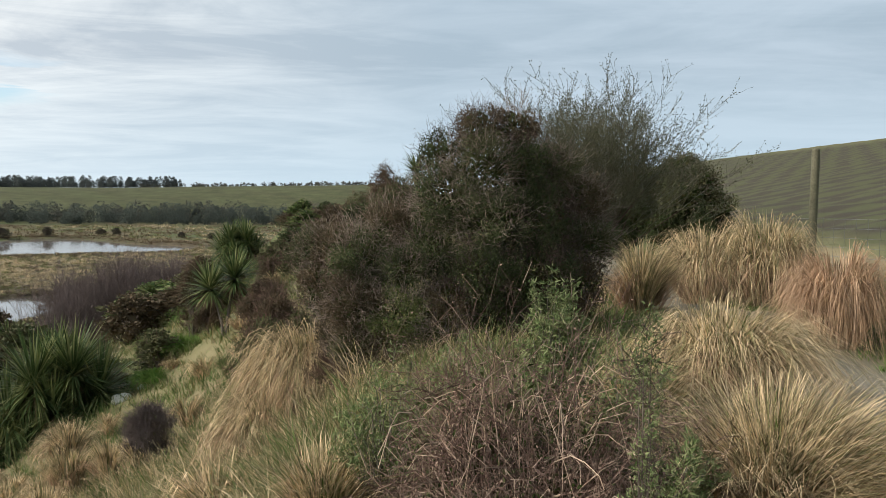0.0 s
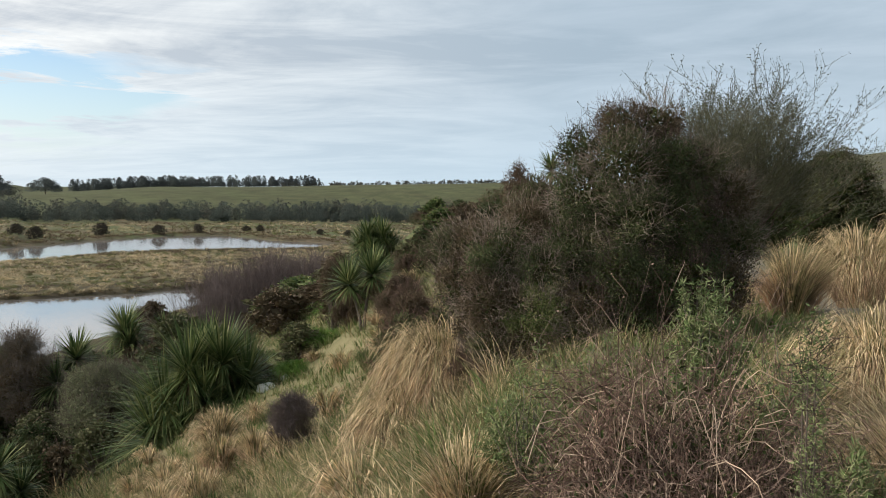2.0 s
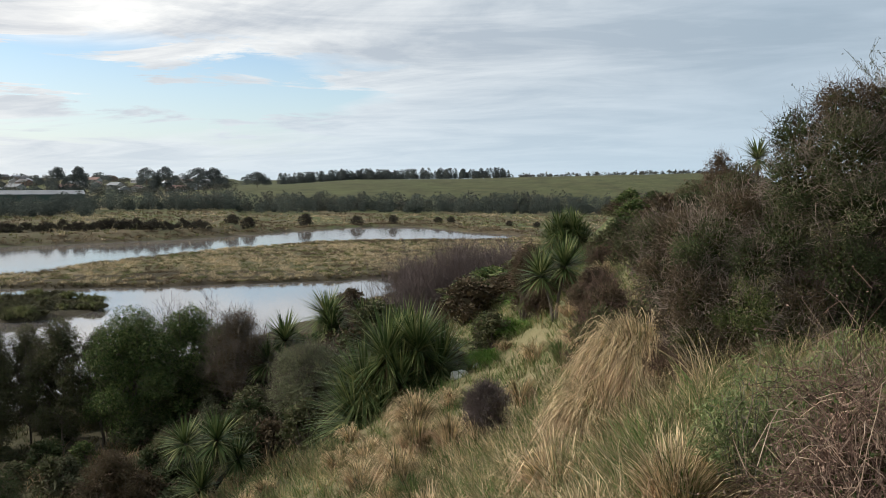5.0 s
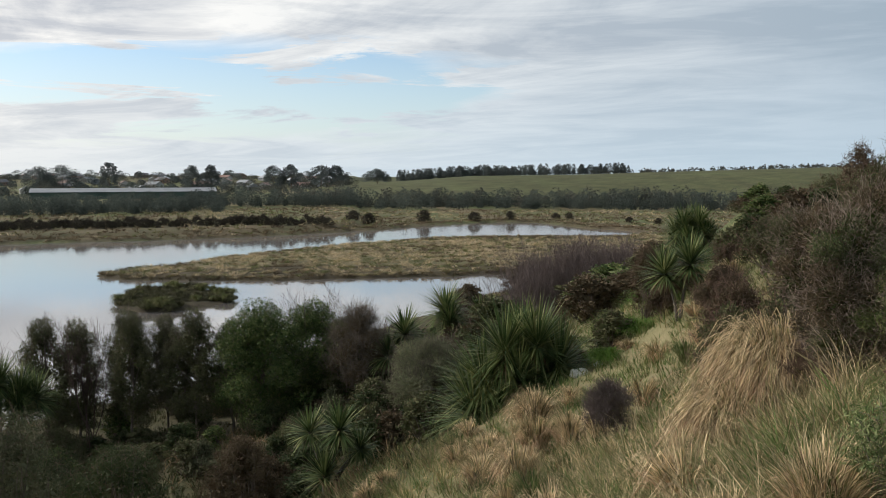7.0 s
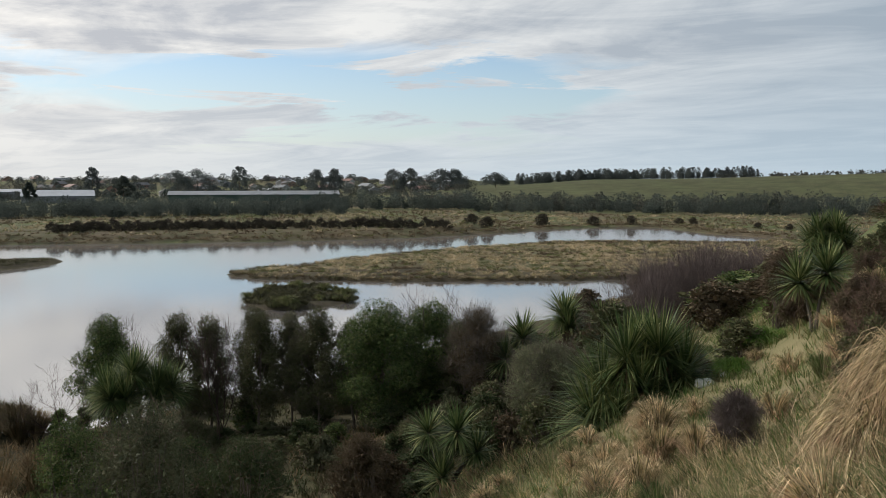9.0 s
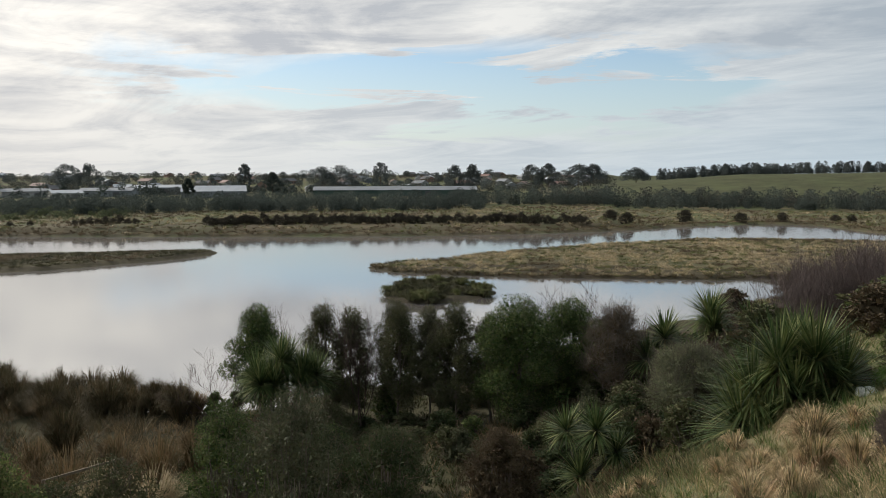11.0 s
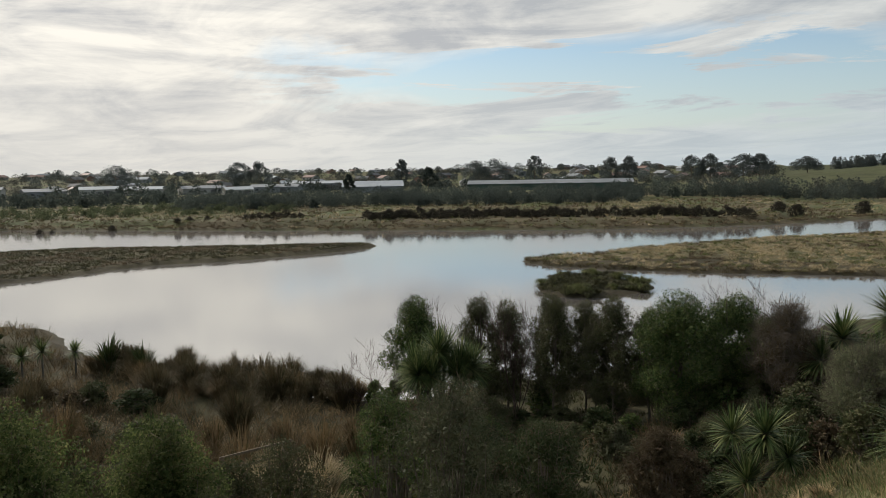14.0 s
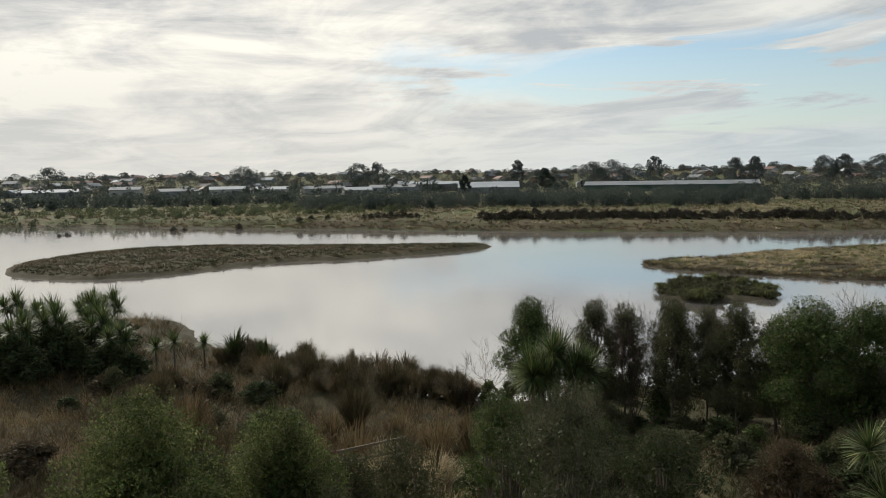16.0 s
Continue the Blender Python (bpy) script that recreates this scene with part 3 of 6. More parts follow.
def make_ground():
    fine = np.radians(np.arange(-42, 104, 0.46))
    rest = np.radians(np.arange(104, 318, 4.0))
    az = np.concatenate([fine, rest])
    rad = 0.35 * 1.029 ** np.arange(318)
    rad = np.concatenate([[0.0], rad[rad < 60], np.geomspace(60, 380, 190), rad[rad > 384]])
    na, nr = len(az), len(rad)
    x, y = -np.sin(az)[None] * rad[:, None], np.cos(az)[None] * rad[:, None]
    z = land(x, y)
    v = np.stack([x, y, z], -1).reshape(-1, 3)
    i, j = np.meshgrid(np.arange(nr - 1), np.arange(na), indexing="ij")
    a, b = i * na + j, i * na + (j + 1) % na
    c, d = a + na, b + na
    t = np.concatenate([np.stack([a, d, b], -1).reshape(-1, 3), np.stack([a, c, d], -1).reshape(-1, 3)])
    me = mesh_of("ground", v, t, ground_material(), True)
    x, y, z = v.T
    r, a = np.hypot(x, y), np.degrees(np.arctan2(-x, y))
    dep = lake_depth(x, y)
    mott = wobble(x, y, 0.5) * 0.25 + wobble(x, y, 0.07) * 0.3
    dry = np.clip(0.75 + mott, 0, 1)
    green = np.clip(0.35 - mott, 0, 1)
    near_bank = (r < 60) & (x < 6) & (x > -16)
    dry[near_bank] *= 0.75
    green[near_bank] = np.clip(green[near_bank] + 0.25, 0, 1)
    woods = (x < -12) & (r < 150) & (y > -40) & (z < 9.5) & ((y < 0.9 * np.abs(x) + 95))
    dry[woods] *= 0.06
    green[woods] *= 0.3
    spits = (dep < -1) & (r > 88) & (y > 60) & (r < 260) & (a > 12)
    dry[spits] *= 0.75
    green[spits] *= 0.4
    mud = (inside_distance(x, y, FAR_SPIT) > -2)
    dry[mud], green[mud] = 0.12, 0.12
    peat = inside_distance(x, y, ISLET) > -2
    dry[peat], green[peat] = 0.0, 0.1
    flat = (r > 205) & (r < 400) & (a > 10) & (a < 110)
    dry[flat] *= 0.4
    hill = (r > 410) & (a < 44) & (a > -5)
    green[hill], dry[hill] = np.clip(0.46 + 0.2 * mott[hill], 0, 1), 0.0
    top = (r > 640) & (a < 24) & (a > -5)
    green[top] = 0.35
    bare = np.clip(1 - np.abs(-dep - 0.2) / 1.3, 0, 1) * 0.06
    beach = np.hypot(x + 105, y - 5) < 18
    bare[beach] *= 5
    bare[r < 25] = np.clip(1.1 - path_distance(x, y) / 0.6 + mott * 0.7, 0, 1)[r < 25]
    bare[(r > 400)] = 0
    soil = np.clip(1.2 - np.abs(-dep - 0.6) / 1.1, 0, 1) * (r < 420)
    dry *= 1 - 0.9 * soil
    green *= 1 - 0.8 * soil
    crop = np.clip((x - 9) / 2, 0, 1) * np.clip((25.5 - z) / 2.5, 0.1, 1)
    green[x > 9] = 0.62
    town = (r > 430) & (a > 38) & (a < 115)
    dry[town], green[town] = 0.35, np.clip(0.45 + mott[town], 0, 1)
    lay = me.color_attributes.new("cover", "FLOAT_COLOR", "POINT")
    lay.data.foreach_set("color", np.stack([dry, green, bare, crop], -1).astype(np.float32).ravel())
    ob = new("ground", me)
    return tagged(ob, "grassy bank falling to marsh, spits and fields", "ground", kind="structure")


make_ground()


def make_water():
    n = 48
    th = np.arange(n) * 2 * np.pi / n
    v = np.concatenate([[[0, 0, 0]], np.stack([np.cos(th) * 330, np.sin(th) * 330, 0 * th], -1)])
    t = np.array([(0, 1 + i, 1 + (i + 1) % n) for i in range(n)])
    ob = new("water", mesh_of("water", v, t, water_material()))
    ob.location = (-190, 20, 0)
    return tagged(ob, "calm shallow lake mirroring a pale cloudy sky", "water", kind="structure")


make_water()


# ---------------------------------------------------------------- plants
def tussock_blades(rng, n, w, h, hang=1.0, width=0.006, segs=5, foot=0.12, lean=(0.0, 0.0, 0.0)):
    """Blades that rise from one foot and arch over: a dome of height h and width w. hang: 0 bristling, 1 drooping to the ground."""
    locks = max(14, n // 26)
    own = rng.integers(0, locks, n)
    a = rng.uniform(0, 2 * np.pi, locks)[own] + rng.normal(0, 0.14, n)
    out = np.clip((rng.random(locks) ** (0.65 - 0.27 * hang))[own] + rng.normal(0, 0.08, n), 0.02, 1.05)
    grown = rng.uniform(0.72, 1.1, locks)[own]
    reach = 1.22 * grown * out * w / 2 * rng.uniform(0.8, 1.12, n)
    high = h * (1 - 0.34 * out ** 2.2) * rng.uniform(0.7, 1.04, n) * (0.45 + 0.55 * grown)
    peak = np.clip(1.15 - hang * (0.15 + 0.58 * out) * rng.uniform(0.75, 1.12, n), 0.45, 1.3)
    s = np.linspace(0, 1, segs + 1)[None]
    rad = foot * w * out[:, None] * rng.uniform(0.3, 1.0, (n, 1)) + reach[:, None] * s ** (1.35 - 0.55 * hang)
    up = high[:, None] * (1 - (1 - s / peak[:, None]) ** 2)
    phi = a[:, None] + rng.normal(0, 0.35, n)[:, None] * s
    mid = np.stack([np.cos(phi) * rad, np.sin(phi) * rad, np.maximum(up, -0.03)], -1)
    mid = mid + np.array(lean) * (s ** 2)[..., None] * rng.uniform(0.5, 1.3, n)[:, None, None]
    tw = a + rng.normal(0, 0.8, n)
    side = np.stack([-np.sin(tw), np.cos(tw), np.zeros(n)], -1)
    wk = (width * rng.uniform(0.6, 1.4, n))[:, None] * np.clip(1 - s[:, :segs] ** 1.6, 0.25, 1) * 0.5
    per = 2 * segs + 1
    v = np.empty((n, per, 3))
    v[:, 0:2 * segs:2], v[:, 1:2 * segs:2], v[:, 2 * segs] = mid[:, :segs] + side[:, None] * wk[..., None], mid[:, :segs] - side[:, None] * wk[..., None], mid[:, segs]
    t = []
    for i in range(segs - 1):
        k = 2 * i
        t += [(k, k + 1, k + 3), (k, k + 3, k + 2)]
    t.append((2 * segs - 2, 2 * segs - 1, 2 * segs))
    return v.reshape(-1, 3), (np.arange(n)[:, None, None] * per + np.array(t)[None]).reshape(-1, 3)


def tussock(x, y, w, ztop, material, label, seed, n=900, droop=1.5, width=0.006, group="grass tussocks on the bank", green=0.0, lean=(0.0, 0.0, 0.0)):
    rng = np.random.default_rng(seed)
    z = ground_at(x, y)
    h = max(0.3, ztop - z)
    n, width, hang = int(n * 0.95), width * 1.35, min(1.0, max(0.15, (droop - 0.6) / 1.1))
    ob = thing("tussock", (x, y, z - 0.02), label, "tussock grass", group)
    part("tuft", tussock_blades(rng, n, w, h, hang, width, 3 if n < 900 else 5, lean=lean), material, ob)
    if material in (STRAW, STRAW_PALE, STRAW_RED):
        part("dead_skirt", tussock_blades(rng, n // 3, w * 0.98, h * 0.7, 1.0, width, 4, 0.2, lean), STRAW_RED, ob)
    if green:
        part("green_tuft", tussock_blades(rng, int(n * green), w * 0.7, h * 0.85, hang * 0.5, width * 1.3), LUSH, ob)
    return ob


def bush_geometry(rng, w, d, h, nleaf, size, ntwig, twig_len, twig_r, count=14, csize=0.36, slim=0.5, narrow=0.5, low=0.12, inner=0.55, kinked=True, heart=True):
    clumps = dome_clumps(rng, w, d, h, count, csize, low, narrow)
    pts, _ = clump_points(rng, clumps, nleaf, inner)
    pts[:, 2] = np.maximum(pts[:, 2], 0.03)
    core, _ = clump_points(rng, clumps, max(200, nleaf // 12), 0.1)
    core = np.array([0, 0, h * 0.45]) + (core - np.array([0, 0, h * 0.45])) * 0.8
    leaf = joined([leaves(pts, size, rng, slim, 0.25), leaves(core, size * 2.6, rng, 0.7, 0.25)]) if heart else leaves(pts, size, rng, slim, 0.25)
    tp, td = clump_points(rng, clumps, ntwig, 0.7)
    tp[:, 2] = np.maximum(tp[:, 2], 0.05)
    way = td + rng.normal(0, 0.55, td.shape) + np.array([0, 0, 0.35])
    way /= np.linalg.norm(way, axis=1, keepdims=True)
    ln = twig_len * rng.uniform(0.5, 1.5, ntwig)[:, None]
    kink = tp + way * ln * 0.55
    way2 = way + rng.normal(0, 0.45, way.shape)
    way2 /= np.linalg.norm(way2, axis=1, keepdims=True)
    end = kink + way2 * ln * 0.55
    start = tp - way * ln * 0.3
    start[:, 2] = np.maximum(start[:, 2], 0.02)
    tw = joined([rods(start, kink, twig_r, twig_r * 0.75), rods(kink, end, twig_r * 0.75, twig_r * 0.3)]) if kinked else rods(start, end, twig_r, twig_r * 0.4)
    # stems from the foot into the clumps
    foot = rng.normal(0, 0.05, (len(clumps), 3)) * w
    foot[:, 2] = -0.05
    mid = np.array([c for c, _ in clumps]) * np.array([0.55, 0.55, 0.5]) + rng.normal(0, 0.04, (len(clumps), 3)) * w
    top = np.array([c for c, _ in clumps])
    st = joined([rods(foot, mid, twig_r * 6, twig_r * 4, 5), rods(mid, top, twig_r * 4, twig_r * 1.6, 5)])
    return leaf, tw, st


def shrub(x, y, w, ztop, leaf_mat, twig_mat, label, seed, d=None, nleaf=9000, size=0.03, ntwig=1500, twig_len=0.18, twig_r=0.003,
          count=14, csize=0.36, name="shrub", category="shrub", group="shrubs on the bank", slim=0.5, narrow=0.5, low=0.12, base=None, inner=0.55, heart=True):
    rng = np.random.default_rng(seed)
    z = ground_at(x, y) if base is None else base
    h = max(0.3, ztop - z)
    ob = thing(name, (x, y, z), label, category, group)
    leaf, tw, st = bush_geometry(rng, w, d or w, h, nleaf, size, ntwig, twig_len, twig_r, count, csize, slim, narrow, low, inner, True, heart)
    if nleaf:
        part("foliage", leaf, leaf_mat, ob)
    part("brushwood", tw, twig_mat, ob)
    part("stem", st, BARK, ob)
    return ob


def tree(x, y, w, ztop, leaf_mat, label, seed, nleaf=9000, size=0.09, bare=0.18, group="trees along the shore", trunk_r=0.09, trunks=1, limbs=12,
         narrow=0.45, count=22, csize=0.34, d=None, inner=0.5, twigs=900):
    rng = np.random.default_rng(seed)
    z = ground_at(x, y)
    h = max(1.0, ztop - z)
    w, nleaf, size, bare = w * 1.45, int(nleaf * 3.0), size * 0.76, bare * 0.6
    ob = thing("tree", (x, y, z), label, "tree", group)
    clumps = dome_clumps(rng, w, d or w, h * (1 - bare), count, csize, 0.06, narrow)
    clumps = [(c + np.array([0, 0, h * bare]), r) for c, r in clumps]
    pts, dirs = clump_points(rng, clumps, nleaf, inner)
    core, _ = clump_points(rng, clumps, nleaf // 16, 0.1)
    mid = np.array([0, 0, h * (bare + 0.45 * (1 - bare))])
    core = mid + (core - mid) * 0.8
    part("crown", joined([leaves(pts, size, rng, 0.6, 0.3), leaves(core, size * 2.6, rng, 0.8, 0.3)]), leaf_mat, ob)
    pieces = []
    for k in range(trunks):
        off = np.array([rng.normal(0, 0.25), rng.normal(0, 0.25), 0]) * (trunks > 1)
        p = off + np.array([0, 0, -0.1])
        r = trunk_r * rng.uniform(0.75, 1.1)
        for i in range(7):
            q = p + np.array([rng.normal(0, 0.035), rng.normal(0, 0.035), 0.13 * 1.05]) * np.array([h, h, h]) * np.array([0.5, 0.5, 1])
            pieces.append(rods([p], [q], r, r * 0.86, 7))
            p, r = q, r * 0.86
    part("trunk", joined(pieces), BARK, ob, smooth=True)
    pick = [clumps[i] for i in rng.permutation(len(clumps))[:limbs]]
    a = np.array([[c[0] * 0.08, c[1] * 0.08, max(h * bare * 0.8, c[2] * 0.6)] for c, _ in pick])
    b = np.array([c for c, _ in pick])
    tp, td = clump_points(rng, clumps, twigs, 0.75)
    way = td + rng.normal(0, 0.4, td.shape) + np.array([0, 0, 0.6])
    way /= np.linalg.norm(way, axis=1, keepdims=True)
    part("branchwork", joined([rods(a, b, trunk_r * 0.4, trunk_r * 0.15, 5), rods(tp - way * 0.2, tp + way * rng.uniform(0.1, 0.75, (twigs, 1)), 0.008, 0.003)]), BARK, ob)
    return ob


def bare_tree(x, y, ztop, label, seed, spread=0.5, stems=3, material=None, radius=0.05, depth=3, forks=2, group="leafless trees along the shore", lean=0.25, name="bare_tree", category="tree", shrink=0.62, fan=0.5, up=0.22, thin=0.006):
    rng = np.random.default_rng(seed)
    z = ground_at(x, y)
    h = max(0.8, ztop - z)
    ob = thing(name, (x, y, z), label, category, group)
    stem, twig = [], []
    for k in range(stems):
        way = np.array([rng.normal(0, lean), rng.normal(0, lean), 1])
        a, b, ra, rb, tips = branching(rng, (rng.normal(0, 0.06), rng.normal(0, 0.06), -0.05), way, h * rng.uniform(0.55, 0.72), radius, depth, forks, spread, shrink=shrink, up=up)
        thickest = ra > radius * 0.3
        stem.append(rods(a[thickest], b[thickest], ra[thickest], rb[thickest], 6))
        if (~thickest).any():
            twig.append(rods(a[~thickest], b[~thickest], np.maximum(ra[~thickest], thin), np.maximum(rb[~thickest], thin * 0.7), 3))
    top = max(v[:, 2].max() for v, _ in stem + twig)
    k = h / top
    part("trunk", joined([(v * k, t) for v, t in stem]), material or BARK, ob)
    part("branchwork", joined([(v * k, t) for v, t in twig]), material or TWIG, ob)
    return ob


def leaf_head(rng, r, n=110, width=0.045):
    """A rosette of sword leaves: upright in the middle, arching out and hanging below."""
    n = int(n * 1.9)
    phi = rng.uniform(0, 2 * np.pi, n)
    u = rng.random(n)
    tilt = 0.1 + 1.95 * u ** 0.75
    bend = rng.uniform(0.1, 0.9, n) * (0.3 + u)
    ln = 1.12 * r * rng.uniform(0.75, 1.08, n)
    base = np.stack([np.cos(phi) * 0.06 * r, np.sin(phi) * 0.06 * r, (0.05 - 0.28 * u) * r], -1)
    return ribbons(base, phi, tilt, bend, ln, np.full(n, width) * 1.35 * rng.uniform(0.7, 1.2, n), 5, rng.normal(0, 0.35, n))


def cabbage_tree(x, y, heads, label, seed, trunk_r=0.08, n=110, width=0.045, group="cabbage trees", skirt=True, base=None):
    """heads: (dx, dy, height of the rosette's heart, leaf length)."""
    rng = np.random.default_rng(seed)
    z = ground_at(x, y) if base is None else base
    ob = thing("cabbage_tree", (x, y, z), label, "cabbage tree", group)
    pieces = []
    for hx, hy, hz, r in heads:
        top = np.array([hx, hy, hz - z])
        p, rr = np.array([hx * 0.12, hy * 0.12, -0.1]), trunk_r
        for i in range(1, 6):
            s = i / 5
            q = np.array([hx * (0.12 + 0.88 * s ** 1.5), hy * (0.12 + 0.88 * s ** 1.5), top[2] * s])
            pieces.append(rods([p], [q], rr, rr * 0.92, 8))
            p, rr = q, rr * 0.92
    part("trunk", joined(pieces), BARK_PALE, ob, smooth=True)
    for hx, hy, hz, r in heads:
        v, t = leaf_head(rng, r, n, width)
        hd = part("leaf_head", (v + np.array([hx, hy, hz - z]), t), SWORD, ob)
        if skirt:
            m = n // 3
            phi = rng.uniform(0, 2 * np.pi, m)
            sk = ribbons(np.tile(np.array([[hx, hy, hz - z - 0.15]]), (m, 1)), phi, rng.uniform(1.9, 2.5, m), rng.uniform(0.2, 0.7, m), r * rng.uniform(0.5, 0.9, m), np.full(m, width * 0.8), 3)
            part("dead_skirt", sk, SWORD_DEAD, hd, "hanging dry brown leaves")
    return ob


def scatter_tussocks(rng, xs, ys, w, h, blades, width, segs=2, droop=1.3):
    """Many small tussocks in one heap of blades."""
    n = len(xs)
    zs = land(xs, ys)
    k = n * blades
    owner = np.repeat(np.arange(n), blades)
    big = rng.uniform(0.6, 1.35, n)[owner]
    a = rng.uniform(0, 2 * np.pi, k)
    rr = np.sqrt(rng.random(k)) * w * 0.25 * big
    base = np.stack([xs[owner] + np.cos(a) * rr, ys[owner] + np.sin(a) * rr, zs[owner] - 0.03], -1)
    tilt = np.abs(rng.normal(0.25, 0.3, k)) + 0.3 * rr / (w * 0.3)
    ln = h * big * rng.uniform(0.75, 1.2, k)
    return ribbons(base, a + rng.normal(0, 0.6, k), tilt, rng.uniform(0.3, 1.0, k) * droop, ln, width * rng.uniform(0.7, 1.3, k), segs, rng.normal(0, 0.8, k))


def stuff(name, geometry, material, label, category):
    ob = new(name, mesh_of(name, *geometry, material))
    return tagged(ob, label, category, kind="stuff")


def polar(az, r):
    return -math.sin(radians(az)) * r, math.cos(radians(az)) * r


# ---------------------------------------------------------------- by the path and the camera
tussock(3.95, 12.5, 1.7, 16.15, STRAW_PALE, "drooping golden tussock with pink-brown skirt beside the path", 11, 2200, 2.0, 0.0075)
tussock(4.75, 12.2, 1.8, 16.4, STRAW_PALE, "wide drooping straw tussock with pink-brown skirt beside the path", 12, 2400, 1.9, 0.0075, green=0.12)
tussock(4.2, 8.75, 1.2, 16.08, STRAW_RED, "rounded russet straw tussock on the far edge of the path", 13, 2400, 1.9, 0.006, green=0.05)
tussock(2.65, 11.0, 1.25, 16.05, STRAW, "upright yellow tussock beside the dark bush", 14, 1200, 1.0, 0.0065)
tussock(2.2, 6.3, 1.5, 15.84, STRAW_PALE, "broad pale straw tussock by the gravel path", 15, 3400, 1.6, 0.0055, green=0.06, lean=(0.1, -0.2, -0.1))
tussock(1.62, 3.85, 1.5, 15.74, STRAW_PALE, "bristling pale straw tussock near the gravel path", 16, 3600, 1.2, 0.0042, green=0.06, lean=(0.12, -0.05, 0.0))
tussock(2.1, 3.1, 0.8, 15.4, STRAW_PALE, "small golden tussock near the gravel path", 17, 1600, 1.1, 0.0035, green=0.25)
tussock(1.3, 5.4, 0.95, 15.62, STRAW, "small straw tussock behind the thorny shrub", 18, 1200, 1.3, 0.004, green=0.2)
tussock(-1.65, 10.2, 1.55, 15.0, STRAW_PALE, "large bent golden tussock on the steep bank", 19, 4200, 1.9, 0.008, lean=(-0.1, -0.15, -0.08))
tussock(-2.1, 9.7, 1.2, 14.3, STRAW_PALE, "golden tussock hanging down the steep bank", 22, 2200, 1.9, 0.008, lean=(-0.1, -0.1, -0.1))
tussock(-0.62, 4.5, 0.9, 15.22, STRAW_PALE, "tall pale straw tussock at the top of the bank", 20, 1700, 1.0, 0.005, green=0.15, lean=(0.14, 0.0, 0.0))
tussock(-1.15, 4.6, 0.9, 14.75, STRAW_PALE, "loose pale straw tussock at the top of the bank", 25, 1200, 1.3, 0.0048, green=0.3)
tussock(-8.3, 18.3, 1.5, 11.35, STRAW_PALE, "small fawn tussock below the bank's crest", 21, 1000, 1.5, 0.011)
tussock(-7.2, 15.8, 1.1, 11.6, STRAW, "small fawn tussock below the bank's crest", 23, 700, 1.5, 0.011)
tussock(-6.4, 13.2, 1.0, 11.9, STRAW_PALE, "small fawn tussock below the bank's crest", 24, 700, 1.5, 0.01)

for i, (az, r, w, h, mt) in enumerate([(20, 5.2, 0.8, 0.5, STRAW_PALE), (25, 5.9, 0.8, 0.45, STRAW), (29, 6.7, 0.9, 0.45, STRAW_PALE), (15, 5.3, 0.7, 0.5, STRAW), (32, 7.8, 0.9, 0.5, STRAW_PALE), (22, 7.5, 0.9, 0.5, STRAW),
                                       (36, 8.8, 0.9, 0.5, STRAW_PALE), (27, 8.8, 1.0, 0.5, STRAW), (17, 7.0, 0.8, 0.5, STRAW_PALE), (39, 10.5, 1.0, 0.55, STRAW_PALE), (33, 10.2, 1.0, 0.5, STRAW), (24, 10.4, 1.0, 0.45, STRAW_PALE)]):
    x, y = polar(az, r)
    tussock(x, y, w, ground_at(x, y) + h, mt, "loose flopped tussock of fawn grass on the bank", 750 + i, 700, 1.6, 0.0055, "flopped tussocks on the bank", green=0.25)
for i, (az, r) in enumerate([(18.5, 4.7), (21, 6.3), (16, 6.0), (27, 7.2), (13, 4.9)]):
    x, y = polar(az, r)
    tussock(x, y, 0.45, ground_at(x, y) + 0.34, LUSH, "lush clump of broad green grass on the bank", 780 + i, 130, 1.3, 0.011, "green grass clumps on the bank")

# the big dark tangled bush, with its outlying lobes
LOBE = {"P": (BROWN_LEAF, PURPLE, 1.0), "R": (BROWN_LEAF, TWIG_BUSH, 1.0), "B": (OLIVE_LEAF, TWIG_BUSH, 0.7), "G": (BUSH_LEAF, TWIG_BUSH, 1.0), "D": (DARK_LEAF, TWIG_DARK, 1.0), "Y": (YELLOW_LEAF, TWIG_BUSH, 0.9)}


